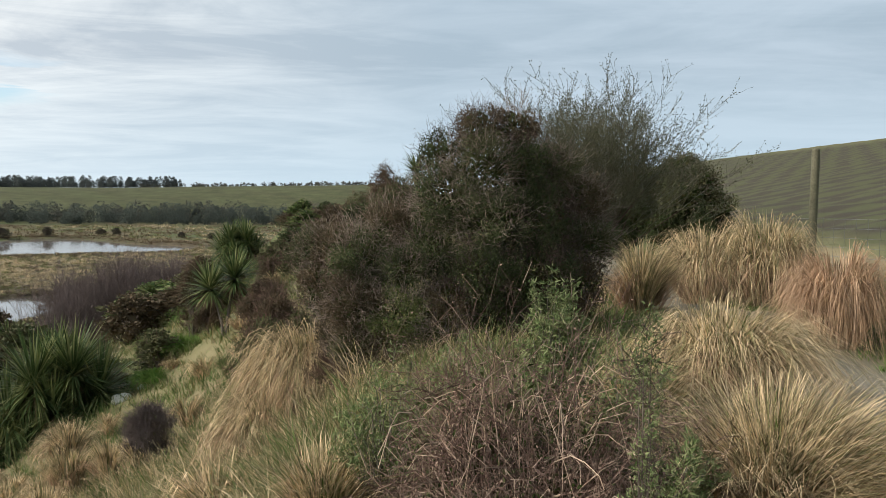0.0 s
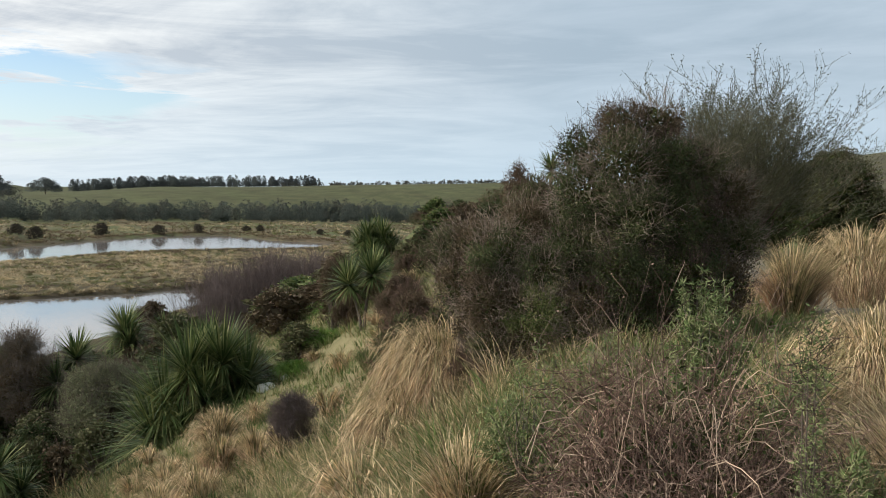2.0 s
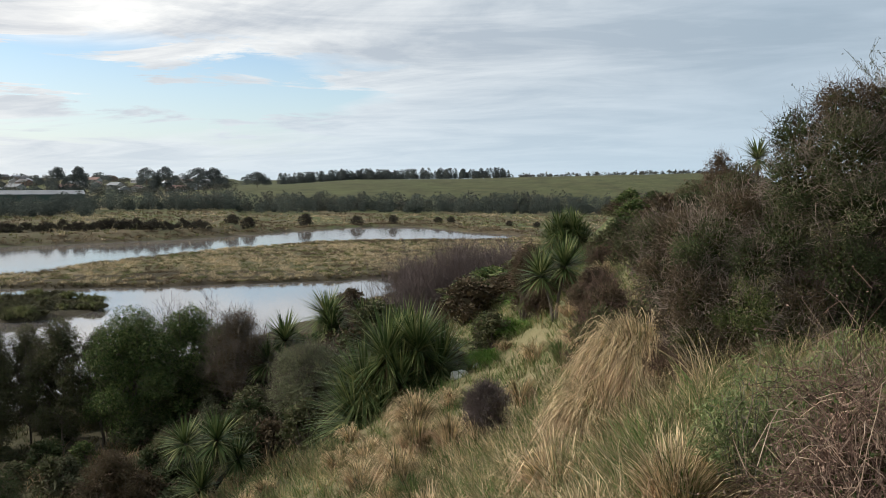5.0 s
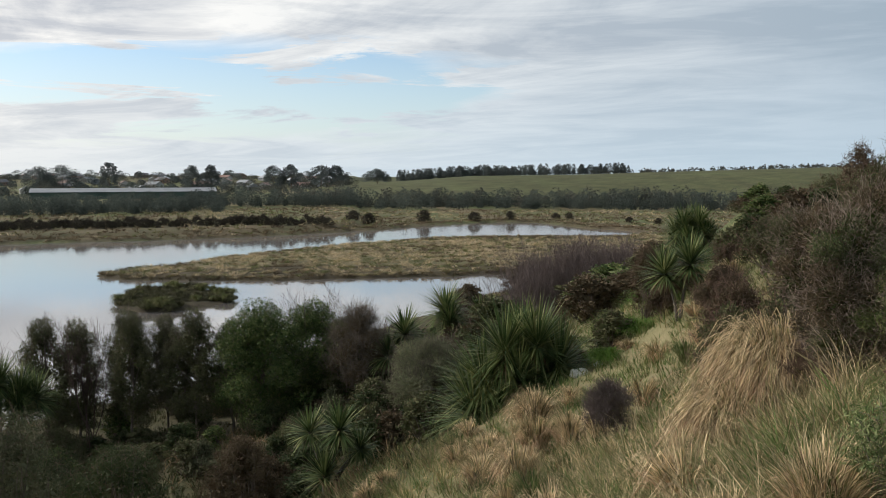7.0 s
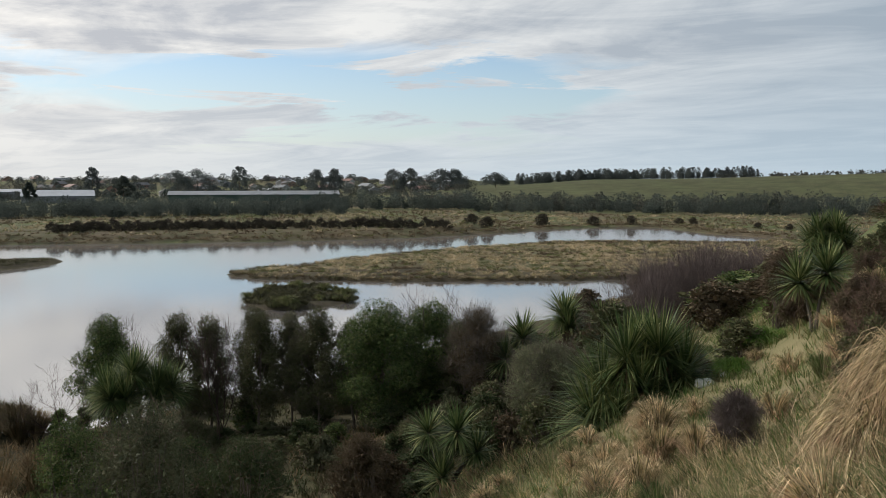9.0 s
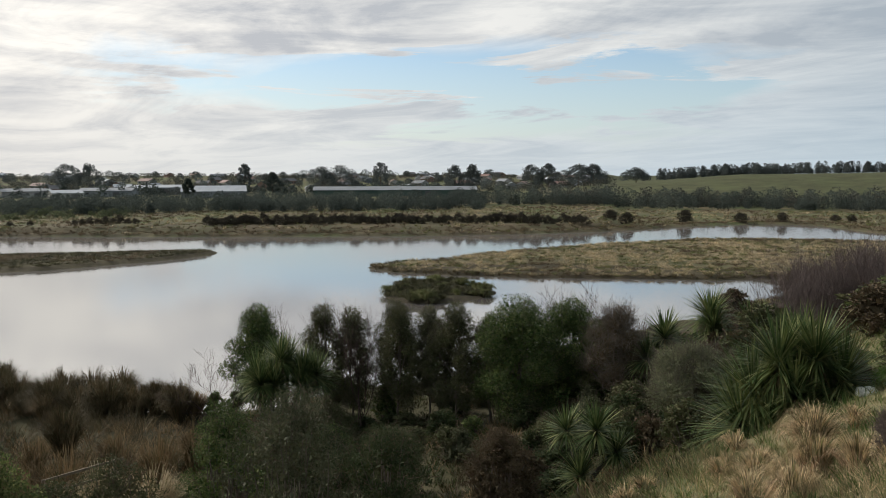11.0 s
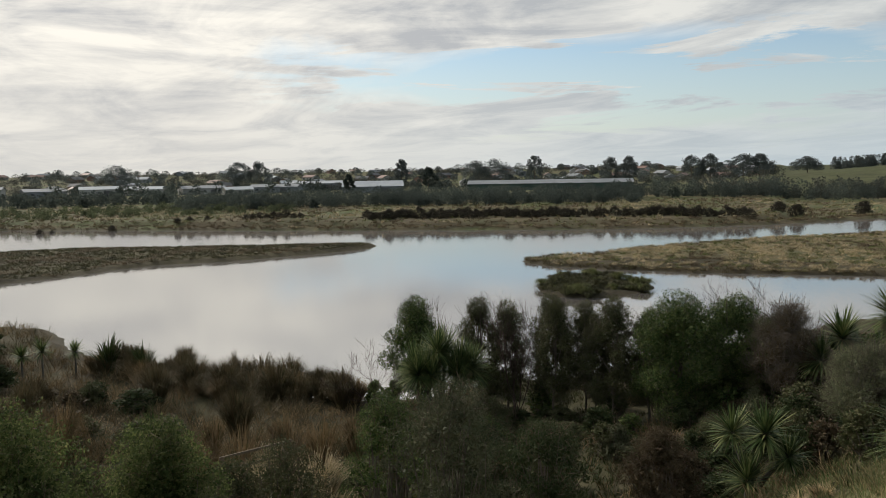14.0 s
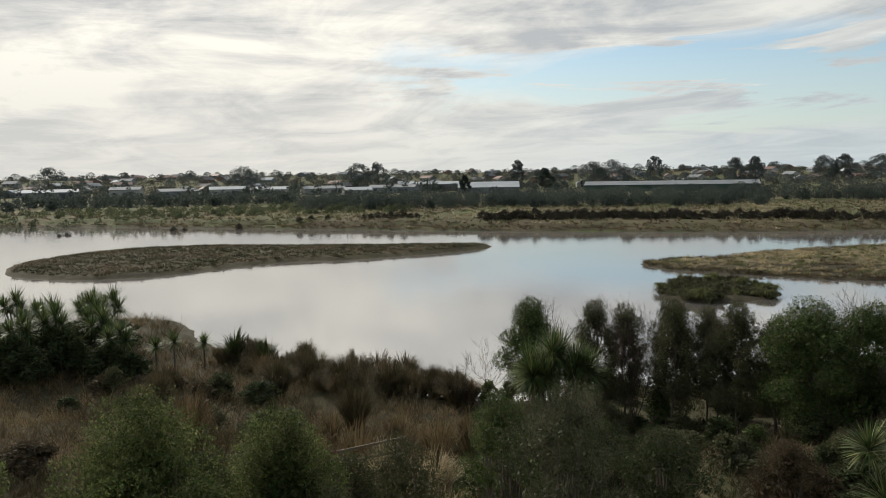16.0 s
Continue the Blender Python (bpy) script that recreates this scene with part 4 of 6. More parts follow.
def lobed_bush(label, lobes, seed, foot, size=0.026, per=8500, twigs=620, twig_len=0.19, twig_r=0.0019, group="shrubs on the bank"):
    """Rounded lobes (x, y, z, radius, kind) of tiny leaves and wiry twigs, held apart by deep gaps, on stems from one foot."""
    rng = np.random.default_rng(seed)
    base = np.array([foot[0], foot[1], ground_at(*foot)])
    ob = thing("bush", tuple(base), label, "shrub", group)
    leaf, wood, heart, stems = {}, {}, [], []
    for x, y, z, r, kind in lobes:
        c = np.array([x, y, z]) - base
        lm, tm, dense = LOBE[kind]
        k = (r / 0.45) ** 2
        bumps = c + ball(rng, 30) * r * rng.uniform(0.62, 0.85, (30, 1))
        n = int(per * k * dense)
        own = rng.integers(0, 30, n)
        pts = bumps[own] + ball(rng, n) * (r * 0.34 * rng.random(n) ** 0.4)[:, None]
        leaf.setdefault(lm, []).append(leaves(pts, size, rng, 0.5, 0.25))
        # dark-coloured leaves in each lobe's middle stand in for its inner shade
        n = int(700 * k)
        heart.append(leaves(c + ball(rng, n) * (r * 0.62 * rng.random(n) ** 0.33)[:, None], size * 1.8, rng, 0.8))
        n = int(twigs * k)
        d = ball(rng, n)
        start = c + d * r * rng.uniform(0.55, 0.95, (n, 1))
        way = d + rng.normal(0, 0.5, (n, 3)) + np.array([0, 0, 0.4])
        way /= np.linalg.norm(way, axis=1, keepdims=True)
        ln = twig_len * rng.uniform(0.35, 1.3, (n, 1)) * rng.choice([1.0, 1.0, 1.0, 1.5], (n, 1))
        kink = start + way * ln * 0.5
        bent = way + rng.normal(0, 0.5, (n, 3))
        end = kink + bent / np.linalg.norm(bent, axis=1, keepdims=True) * ln * 0.5
        side = way + rng.normal(0, 0.9, (n, 3))
        fork = kink + side / np.linalg.norm(side, axis=1, keepdims=True) * ln * 0.35
        wood.setdefault(tm, []).append(joined([rods(start, kink, twig_r, twig_r * 0.8), rods(kink, end, twig_r * 0.8, twig_r * 0.4), rods(kink, fork, twig_r * 0.7, twig_r * 0.4)]))
        mid = c * np.array([0.5, 0.5, 0.45]) + rng.normal(0, 0.05, 3)
        stems.append(joined([rods([rng.normal(0, 0.08, 3) * np.array([1, 1, 0]) - np.array([0, 0, 0.05])], [mid], 0.02, 0.013, 6), rods([mid], [c], 0.013, 0.006, 6)]))
    for m, g in leaf.items():
        part("foliage", joined(g), m, ob)
    part("foliage", joined(heart), FERN_AND_SHADE, ob)
    for m, g in wood.items():
        part("brushwood", joined(g), m, ob)
    part("stem", joined(stems), BARK, ob)
    return ob


lobed_bush("tall dark tangled bush with purple-brown twiggy top", [
    (0.41, 9.9, 17.26, 0.35, "P"), (0.83, 10.0, 17.28, 0.34, "R"), (-0.03, 9.8, 16.95, 0.30, "D"), (0.42, 9.5, 16.76, 0.46, "B"), (0.97, 9.7, 16.80, 0.40, "D"), (1.34, 10.0, 16.78, 0.36, "B"),
    (0.02, 9.5, 16.42, 0.46, "G"), (0.57, 9.4, 16.15, 0.48, "G"), (1.14, 9.6, 16.18, 0.48, "D"), (1.64, 10.0, 16.45, 0.36, "R"), (1.74, 9.9, 15.95, 0.36, "B"), (-0.16, 9.5, 15.82, 0.44, "G"),
    (0.44, 9.2, 15.62, 0.42, "D"), (1.04, 9.4, 15.50, 0.50, "D"), (1.55, 9.7, 15.48, 0.40, "P"), (0.62, 9.3, 15.05, 0.40, "D"), (1.22, 9.4, 15.02, 0.40, "D")], 31, (0.75, 9.9))
lobed_bush("reddish-brown and green tangled bush in the sun", [
    (-0.62, 9.7, 16.08, 0.37, "R"), (-0.90, 9.4, 15.76, 0.42, "G"), (-0.42, 9.2, 15.62, 0.30, "G"), (-1.22, 9.8, 15.86, 0.36, "R"), (-1.50, 10.0, 15.78, 0.33, "B"), (-0.96, 9.2, 15.24, 0.42, "R"),
    (-0.50, 9.0, 15.14, 0.36, "Y"), (-0.56, 9.0, 14.72, 0.34, "R"), (-0.03, 9.1, 14.82, 0.36, "B"), (-1.40, 9.7, 15.40, 0.32, "R"), (0.04, 9.2, 15.25, 0.34, "P"), (-0.96, 9.1, 14.80, 0.32, "B"), (-1.2, 9.6, 14.9, 0.3, "R")], 33, (-0.6, 9.6))
shrub(-1.1, 9.6, 0.95, 14.7, BROWN_LEAF, TWIG, "dense brown twiggy shrub growing through a tussock", 36, nleaf=7000, size=0.022, ntwig=5000, twig_len=0.16, twig_r=0.002, count=30, csize=0.25)


def feathery_willow(x, y, ztop, seed):
    """A fan of fine arching branches, with small leaves along the outer twigs."""
    rng = np.random.default_rng(seed)
    z = ground_at(x, y)
    h = ztop - z
    ob = thing("willow_shrub", (x, y, z), "grey-green fine-branched shrub with feathery twigs", "shrub", "shrubs on the bank")
    stem, twig, tip = [], [], []
    for k in range(80):
        way = np.array([rng.uniform(-0.36, 0.38), rng.normal(0, 0.2), 1.0])
        a, b, ra, rb, tips = branching(rng, (rng.normal(0, 0.1), rng.normal(0, 0.1), -0.05), way, h * rng.uniform(0.62, 0.85), 0.013, 3, 2, 0.36, up=0.1, shrink=0.5, gnarl=0.1)
        big = ra > 0.006
        stem.append(rods(a[big], b[big], ra[big], rb[big], 5))
        twig.append(rods(a[~big], b[~big], np.maximum(ra[~big], 0.0026), np.maximum(rb[~big], 0.0016), 3))
        tip += [b[~big], (a[~big] + b[~big]) / 2, tips + rng.normal(0, 0.02, tips.shape)]
    k = h / max(np.percentile(v[:, 2], 98.5) for v, _ in stem + twig)
    part("trunk", joined([(v * np.array([1.0, 1.0, k]), t) for v, t in stem]), TWIG_DARK, ob)
    part("branchwork", joined([(v * np.array([1.0, 1.0, k]), t) for v, t in twig]), TWIG_GREY, ob)
    part("foliage", leaves(np.concatenate(tip) * np.array([1.0, 1.0, k]), 0.042, rng, 0.28, 0.4), SOFT_LEAF, ob)
    return ob


feathery_willow(2.2, 14.6, 18.65, 37)
lobed_bush("rounded dark olive bush at the field's edge", [
    (5.9, 21.2, 17.15, 0.55, "B"), (5.3, 21.3, 16.75, 0.60, "D"), (6.5, 21.1, 16.75, 0.60, "B"), (5.9, 20.7, 16.45, 0.70, "B"), (5.0, 21.3, 16.1, 0.60, "D"), (6.8, 21.0, 16.15, 0.60, "B"),
    (5.5, 20.8, 15.7, 0.65, "D"), (6.3, 20.7, 15.75, 0.65, "D"), (6.25, 21.3, 17.2, 0.4, "B"), (7.0, 21.2, 15.6, 0.5, "D"), (4.8, 21.4, 15.6, 0.5, "D")], 38, (5.9, 21.2), 0.06, 2200, 60, 0.2, 0.003)
shrub(4.2, 21.5, 2.0, 16.5, DARK_LEAF, TWIG_DARK, "dark olive bush at the field's edge", 39, nleaf=8000, size=0.06, ntwig=500, twig_len=0.2, count=40, csize=0.24, name="bush", inner=0.75)


def thorn_tangle(x, y, w, ztop, seed):
    """Arching dry canes that fork into a mesh of fine twigs over a heart of shade-coloured leaves."""
    rng = np.random.default_rng(seed)
    z = ground_at(x, y)
    h = ztop - z
    ob = thing("thorn_shrub", (x, y, z), "dry thorny shrub, a tangle of pale brown twigs", "shrub", "shrubs on the bank")
    cane, twig, ends = [], [], []
    for k in range(int(72 * w)):
        phi = rng.uniform(0, 2 * np.pi)
        way = np.array([math.cos(phi), math.sin(phi), rng.uniform(1.3, 3.2)])
        foot = (math.cos(phi) * w * 0.28 * rng.random(), math.sin(phi) * w * 0.28 * rng.random(), 0.0)
        a, b, ra, rb, tips = branching(rng, foot, way, h * rng.uniform(0.6, 1.0), 0.0065, 2, 3, 0.75, up=-0.05, shrink=0.6, gnarl=0.42)
        big = ra > 0.0026
        cane.append(rods(a[big], b[big], ra[big], rb[big], 4))
        twig.append(rods(a[~big], b[~big], np.maximum(ra[~big], 0.0017), np.maximum(rb[~big], 0.0012), 3))
        ends.append(b[~big])
    every = np.concatenate([v for v, _ in twig])
    k = np.array([w / 2 / np.percentile(np.abs(every[:, 0]), 95), w / 2 / np.percentile(np.abs(every[:, 1]), 95), h / np.percentile(every[:, 2], 97)])
    part("cane", joined([(v * k, t) for v, t in cane]), THORN, ob)
    part("brushwood", joined([(v * k, t) for v, t in twig[::3] + twig[1::3]]), THORN, ob)
    # long pale canes arching over the top
    n = int(44 * w)
    phi, q = rng.uniform(0, 2 * np.pi, n), np.linspace(0, 1, 9)[None]
    far = w * rng.uniform(0.25, 0.62, n)[:, None]
    arch = (h * rng.uniform(0.6, 0.97, n))[:, None] * (1 - (1 - q / rng.uniform(0.5, 0.95, n)[:, None]) ** 2)
    turn = phi[:, None] + rng.normal(0, 0.5, n)[:, None] * q
    line = np.stack([np.cos(turn) * far * q ** 0.8, np.sin(turn) * far * q ** 0.8, arch], -1) + np.concatenate([rng.normal(0, w * 0.1, (n, 1, 2)), np.zeros((n, 1, 1))], -1)
    line[:, 1:] += np.cumsum(rng.normal(0, 0.022, (n, 8, 3)), 1)
    thick = np.tile(np.linspace(0.0034, 0.0016, 8), n)
    part("cane", rods(line[:, :-1].reshape(-1, 3), line[:, 1:].reshape(-1, 3), thick, thick * 0.9, 4), TWIG_PALE, ob)
    e = np.concatenate(ends) * k
    part("foliage", leaves(e[rng.random(len(e)) < 0.5], 0.014, rng, 0.6), DRY_LEAF, ob)
    # shade between the canes, put in as dark leaf colour
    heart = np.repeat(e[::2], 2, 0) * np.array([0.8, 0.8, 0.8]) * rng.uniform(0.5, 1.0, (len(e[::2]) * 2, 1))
    part("foliage", leaves(heart + rng.normal(0, 0.02, heart.shape), 0.032, rng, 0.5), FERN_AND_SHADE, ob)
    return ob


def gorse(x, y, w, ztop, label, seed, stems=90, per=60, lean=0.0):
    """Arching sprays set with fine spiny leaves."""
    rng = np.random.default_rng(seed)
    z = ground_at(x, y)
    h = ztop - z
    ob = thing("gorse", (x, y, z), label, "gorse", "shrubs on the bank")
    phi, out = rng.uniform(0, 2 * np.pi, stems), rng.random(stems) ** 0.55
    s = np.linspace(0, 1, 8)[None]
    peak = rng.uniform(0.8, 1.15, stems)[:, None]
    tall = (h * (1 - 0.4 * out ** 2) * rng.uniform(0.6, 1.04, stems))[:, None]
    rad = (w / 2 * out)[:, None] * (0.25 + 0.75 * s ** 1.2)
    bend = phi[:, None] + rng.normal(0, 0.5, stems)[:, None] * s
    line = np.stack([np.cos(bend) * rad + lean * s ** 2, np.sin(bend) * rad, tall * (1 - (1 - s / peak) ** 2)], -1)
    line[:, 1:] += np.cumsum(rng.normal(0, 0.012, (stems, 7, 3)), 1)
    a, b = line[:, :-1].reshape(-1, 3), line[:, 1:].reshape(-1, 3)
    ra = np.tile(np.linspace(0.0042, 0.0012, 7), stems)
    part("stem", rods(a, b, ra, ra * 0.85, 4), TWIG_GREY, ob)
    own = np.repeat(np.arange(stems), per)
    f = (0.3 + 0.7 * rng.random(stems * per) ** 0.8) * 6.999
    lo = f.astype(int)
    q = f - lo
    at = line[own, lo] * (1 - q)[:, None] + line[own, lo + 1] * q[:, None] + rng.normal(0, 0.014, (stems * per, 3))
    part("foliage", leaves(at, 0.036, rng, 0.24, 0.5), GORSE_LEAF, ob)
    return ob


# thorny foreground shrub, gorse and sapling
thorn_tangle(0.38, 3.75, 1.2, 15.76, 41)
thorn_tangle(0.36, 3.2, 0.95, 15.42, 40)
thorn_tangle(0.95, 3.6, 0.6, 15.42, 46)
gorse(0.64, 4.6, 0.48, 16.1, "pale green spiny gorse shoot above the dry shrub", 42, 110, 80)
gorse(-0.3, 4.5, 0.6, 15.62, "green spiny gorse shrub with arching tips", 43, 80, 50)
gorse(0.1, 4.75, 0.5, 15.75, "green spiny gorse shrub with arching tips", 49, 50, 50)
gorse(1.0, 4.3, 0.6, 15.75, "green spiny gorse shrub beside the sapling", 44, 80, 50)
gorse(1.0, 3.4, 0.4, 15.5, "green spiny gorse shrub beside the sapling", 39, 60, 50)
shrub(0.74, 2.95, 0.2, 16.12, GORSE_LEAF, TWIG_DARK, "thin upright thorny sapling with tiny green leaves", 45, nleaf=1700, size=0.02, ntwig=260, twig_len=0.1, heart=False, twig_r=0.0011, count=9, csize=0.4, slim=0.3, narrow=0.3, name="sapling", category="sapling")
shrub(-5.5, 15.4, 1.1, 12.45, OLIVE_LEAF, PURPLE, "low purple-grey twiggy shrub on the grassy bank", 46, nleaf=1500, size=0.022, ntwig=5000, twig_len=0.16, twig_r=0.0028, count=26, csize=0.26)

# ---------------------------------------------------------------- along the bank ahead
cabbage_tree(-6.3, 24.0, [(-0.45, 0, 13.7, 0.85), (0.25, 0.1, 14.0, 0.85)], "slender twin-headed cabbage tree with pale bent trunks", 51, 0.055, 150)
cabbage_tree(-8.67, 35.2, [(-0.55, -0.1, 14.05, 0.95), (0.55, -0.1, 14.1, 0.95), (0, 0.4, 14.4, 0.9), (0, -0.5, 13.9, 0.95), (-0.3, -0.3, 14.45, 0.85), (0.35, -0.25, 14.5, 0.85), (-0.65, 0.3, 13.8, 0.9), (0.65, 0.2, 13.8, 0.9)], "round-headed cabbage tree above the brown shrubs", 52, 0.1, 110, 0.05)
cabbage_tree(-0.75, 22.5, [(0, 0, 17.1, 0.55)], "small cabbage tree head above the bushes", 53, 0.07, 80, 0.04)
cabbage_tree(-11.0, 23.2, [(0.55, 0.1, 11.3, 1.45), (-0.3, -0.4, 11.1, 1.5), (1.2, 0.35, 10.8, 1.4), (-0.9, -0.7, 10.1, 1.6), (0.2, -0.4, 10.3, 1.5), (-1.1, -0.9, 9.2, 1.7), (-0.2, 0.6, 11.2, 1.4), (0.9, 0.4, 9.9, 1.3), (-0.3, -0.8, 9.2, 1.5)], "large bushy cabbage tree with many green heads", 54, 0.12, 200, 0.05)
cabbage_tree(-18.0, 22.4, [(-0.75, 0, 7.5, 0.95), (0.35, 0.3, 7.7, 1.1), (0.2, -0.4, 6.2, 1.0), (1.0, 0.6, 7.0, 0.8)], "young cabbage tree with spreading yellow-green heads", 55, 0.1, 110, 0.05)
cabbage_tree(-23.3, 40.0, [(0, 0, 9.0, 1.6), (1.5, 1.6, 8.5, 1.4), (0.5, -0.4, 8.4, 1.3)], "cabbage tree with a dense dark green head", 56, 0.12, 170, 0.07)
cabbage_tree(-23.6, 36.2, [(0, 0, 8.3, 1.4), (-0.5, -0.8, 7.2, 1.4)], "cabbage tree with drooping heads behind the willow", 57, 0.12, 160, 0.07)
cabbage_tree(-40.8, 24.4, [(-0.9, -1.2, 5.2, 1.6), (0.6, 0.9, 5.4, 1.6), (0, -0.2, 6.1, 1.5), (0.7, 1.7, 5.0, 1.5), (0.4, -0.9, 4.9, 1.6), (0.9, 0.6, 4.7, 1.6), (-0.5, 0.6, 5.9, 1.5), (0.2, -1.6, 5.0, 1.4)], "broad dark cabbage tree among the shore trees", 58, 0.14, 170, 0.06)

BANK_SHRUBS = [(-8.5, 28.4, 1.5, 14.1, BROWN_LEAF, 0), (-4.5, 21.0, 1.4, 14.3, BROWN_LEAF, 0), (-3.7, 22.7, 1.9, 15.5, OLIVE_LEAF, 1), (-1.7, 14.7, 1.8, 16.0, GREEN_LEAF, 1),
               (-2.0, 27.9, 1.7, 17.5, BROWN_LEAF, 0), (-3.1, 15.6, 1.5, 14.6, BROWN_LEAF, 0), (-2.6, 12.6, 1.4, 14.6, OLIVE_LEAF, 1), (-5.8, 28.5, 2.2, 14.4, GREEN_LEAF, 1),
               (-1.0, 19.0, 2.0, 16.9, OLIVE_LEAF, 1), (-3.0, 33.0, 3.0, 16.6, OLIVE_LEAF, 1), (-6.0, 40.0, 3.4, 15.6, GREEN_LEAF, 1), (-5.5, 24.8, 1.0, 13.2, BROWN_LEAF, 0),
               (-1.6, 12.0, 1.3, 15.4, OLIVE_LEAF, 0), (-4.4, 31.0, 2.0, 14.9, BROWN_LEAF, 0), (-8.0, 46.0, 3.4, 15.3, OLIVE_LEAF, 1),
               (-4.9, 22.6, 1.6, 13.9, BROWN_LEAF, 0), (-3.9, 19.0, 1.5, 14.3, BROWN_LEAF, 0), (-5.3, 26.6, 1.6, 14.4, BROWN_LEAF, 0), (-7.3, 26.0, 1.2, 13.0, BROWN_LEAF, 0)]
for i, (x, y, w, zt, mt, leafy_one) in enumerate(BANK_SHRUBS):
    lab = "green leafy shrub on the steep bank" if mt is GREEN_LEAF else "olive-brown scrubby shrub on the steep bank" if mt is OLIVE_LEAF else "rust-brown twiggy shrub on the steep bank"
    shrub(x, y, w, zt, mt, TWIG, lab, 60 + i, nleaf=7000 if leafy_one else 6000, size=0.055 if leafy_one else 0.045, ntwig=600, twig_len=0.24, twig_r=0.004, count=26, csize=0.28)

for i, (x, y, w, h) in enumerate([(-9.6, 28.4, 1.9, 0.7), (-8.0, 25.8, 1.6, 0.6), (-10.2, 26.1, 1.7, 0.7), (-8.3, 23.6, 1.3, 0.5), (-7.6, 28.0, 1.6, 0.7), (-9.0, 30.5, 2.0, 0.8)]):
    tussock(x, y, w, ground_at(x, y) + h, LUSH, "rounded hummock of fresh green grass on the bank", 790 + i, 900, 1.7, 0.014, "green hummocks on the bank")

# thicket of leafless shrubs by the water
rng = np.random.default_rng(80)
for i in range(24):
    f = i / 23
    az, r = 24.6 - 7.8 * f + rng.normal(0, 0.4), 60 + 7 * rng.random()
    x, y = polar(az, r)
    bare_tree(x, y, 12.4 + rng.uniform(-1.1, 0.5), "leafless red-brown shrub in a shoreline thicket", 100 + i, 0.3, 9, PURPLE, 0.045, 3, 2, "leafless shrubs by the water", 0.22, "bare_shrub", "shrub", 0.6, thin=0.011)

# ---------------------------------------------------------------- shore trees
tree(-31.6, 33.9, 4.6, 9.9, GREEN_LEAF, "dense rounded dark green tree by the water", 121, 15000, 0.11, 0.08, narrow=0.25, count=34)
tree(-29.8, 36.4, 3.8, 9.6, GREEN_LEAF, "dense rounded dark green tree by the water", 122, 12000, 0.11, 0.08, narrow=0.25, count=30)
tree(-38.7, 31.2, 2.5, 9.0, OLIVE_LEAF, "narrow dark olive tree in a row", 123, 8000, 0.09, 0.22, narrow=0.2, count=24)
tree(-38.6, 33.5, 2.2, 8.5, OLIVE_LEAF, "narrow dark olive tree in a row", 124, 7000, 0.09, 0.2, narrow=0.2, count=24)
tree(-35.2, 32.6, 2.6, 9.25, OLIVE_LEAF, "narrow dark olive tree in a row", 125, 9000, 0.09, 0.2, narrow=0.2, count=24)
tree(-36.9, 32.8, 1.7, 8.0, OLIVE_LEAF, "slim dark olive tree in a row", 126, 4500, 0.09, 0.3, narrow=0.3, count=16)
tree(-46.3, 25.9, 3.2, 8.6, GREEN_LEAF, "leafy green tree at the lake's edge", 127, 9000, 0.11, 0.15, narrow=0.5, count=22)
tree(-44.3, 29.5, 2.9, 8.4, OLIVE_LEAF, "olive-leaved tree at the lake's edge", 128, 7000, 0.1, 0.2, narrow=0.5, count=20)
tree(-19.7, 32.3, 3.6, 9.2, GREY_LEAF, "grey-green weeping shrub tree with thin stems", 129, 14000, 0.07, 0.3, trunks=4, trunk_r=0.06, narrow=0.6, count=22, twigs=2500)
tree(-25.4, 34.8, 2.6, 9.8, BROWN_LEAF, "thin brown tree with slender dark trunks", 130, 5000, 0.07, 0.3, trunks=3, trunk_r=0.06, narrow=0.4, count=20, twigs=3000)
for i, (x, y, zt, sp) in enumerate([(-40.3, 29.3, 9.5, 0.22), (-41.5, 30.2, 8.4, 0.22), (-47.6, 23.9, 6.1, 0.6), (-33.9, 42.7, 9.7, 0.5), (-46.5, 27.8, 8.5, 0.3), (-26.0, 36.5, 10.0, 0.3),
                                    (-30.5, 38.6, 10.2, 0.3), (-36.0, 36.5, 8.9, 0.3), (-28.0, 41.0, 9.4, 0.4), (-20.5, 44.5, 9.6, 0.5), (-25.5, 46.0, 9.8, 0.5), (-17.5, 49.0, 9.4, 0.5)]):
    bare_tree(x, y, zt, "leafless grey-brown tree at the water's edge", 140 + i, sp, 3, TWIG_DARK, 0.05, 3, 2, lean=0.12 if sp < 0.4 else 0.3, thin=0.009)

tree(-42.8, 30.6, 2.6, 8.3, OLIVE_LEAF, "dark olive tree behind a cabbage tree", 131, 8000, 0.1, 0.15, narrow=0.3, count=24)
tree(-40.6, 32.4, 2.4, 8.8, OLIVE_LEAF, "slim dark olive tree in a row", 132, 7000, 0.1, 0.15, narrow=0.3, count=24)
tree(-47.0, 26.6, 2.4, 7.4, GREEN_LEAF, "small leafy tree at the lake's edge", 133, 6000, 0.1, 0.1, narrow=0.4, count=20)
tree(-33.4, 33.6, 2.2, 8.6, OLIVE_LEAF, "slim dark olive tree in a row", 134, 7000, 0.1, 0.1, narrow=0.3, count=22)
tree(-27.3, 36.0, 2.2, 8.9, OLIVE_LEAF, "thin olive tree behind the willow", 135, 6000, 0.09, 0.2, narrow=0.4, count=20)
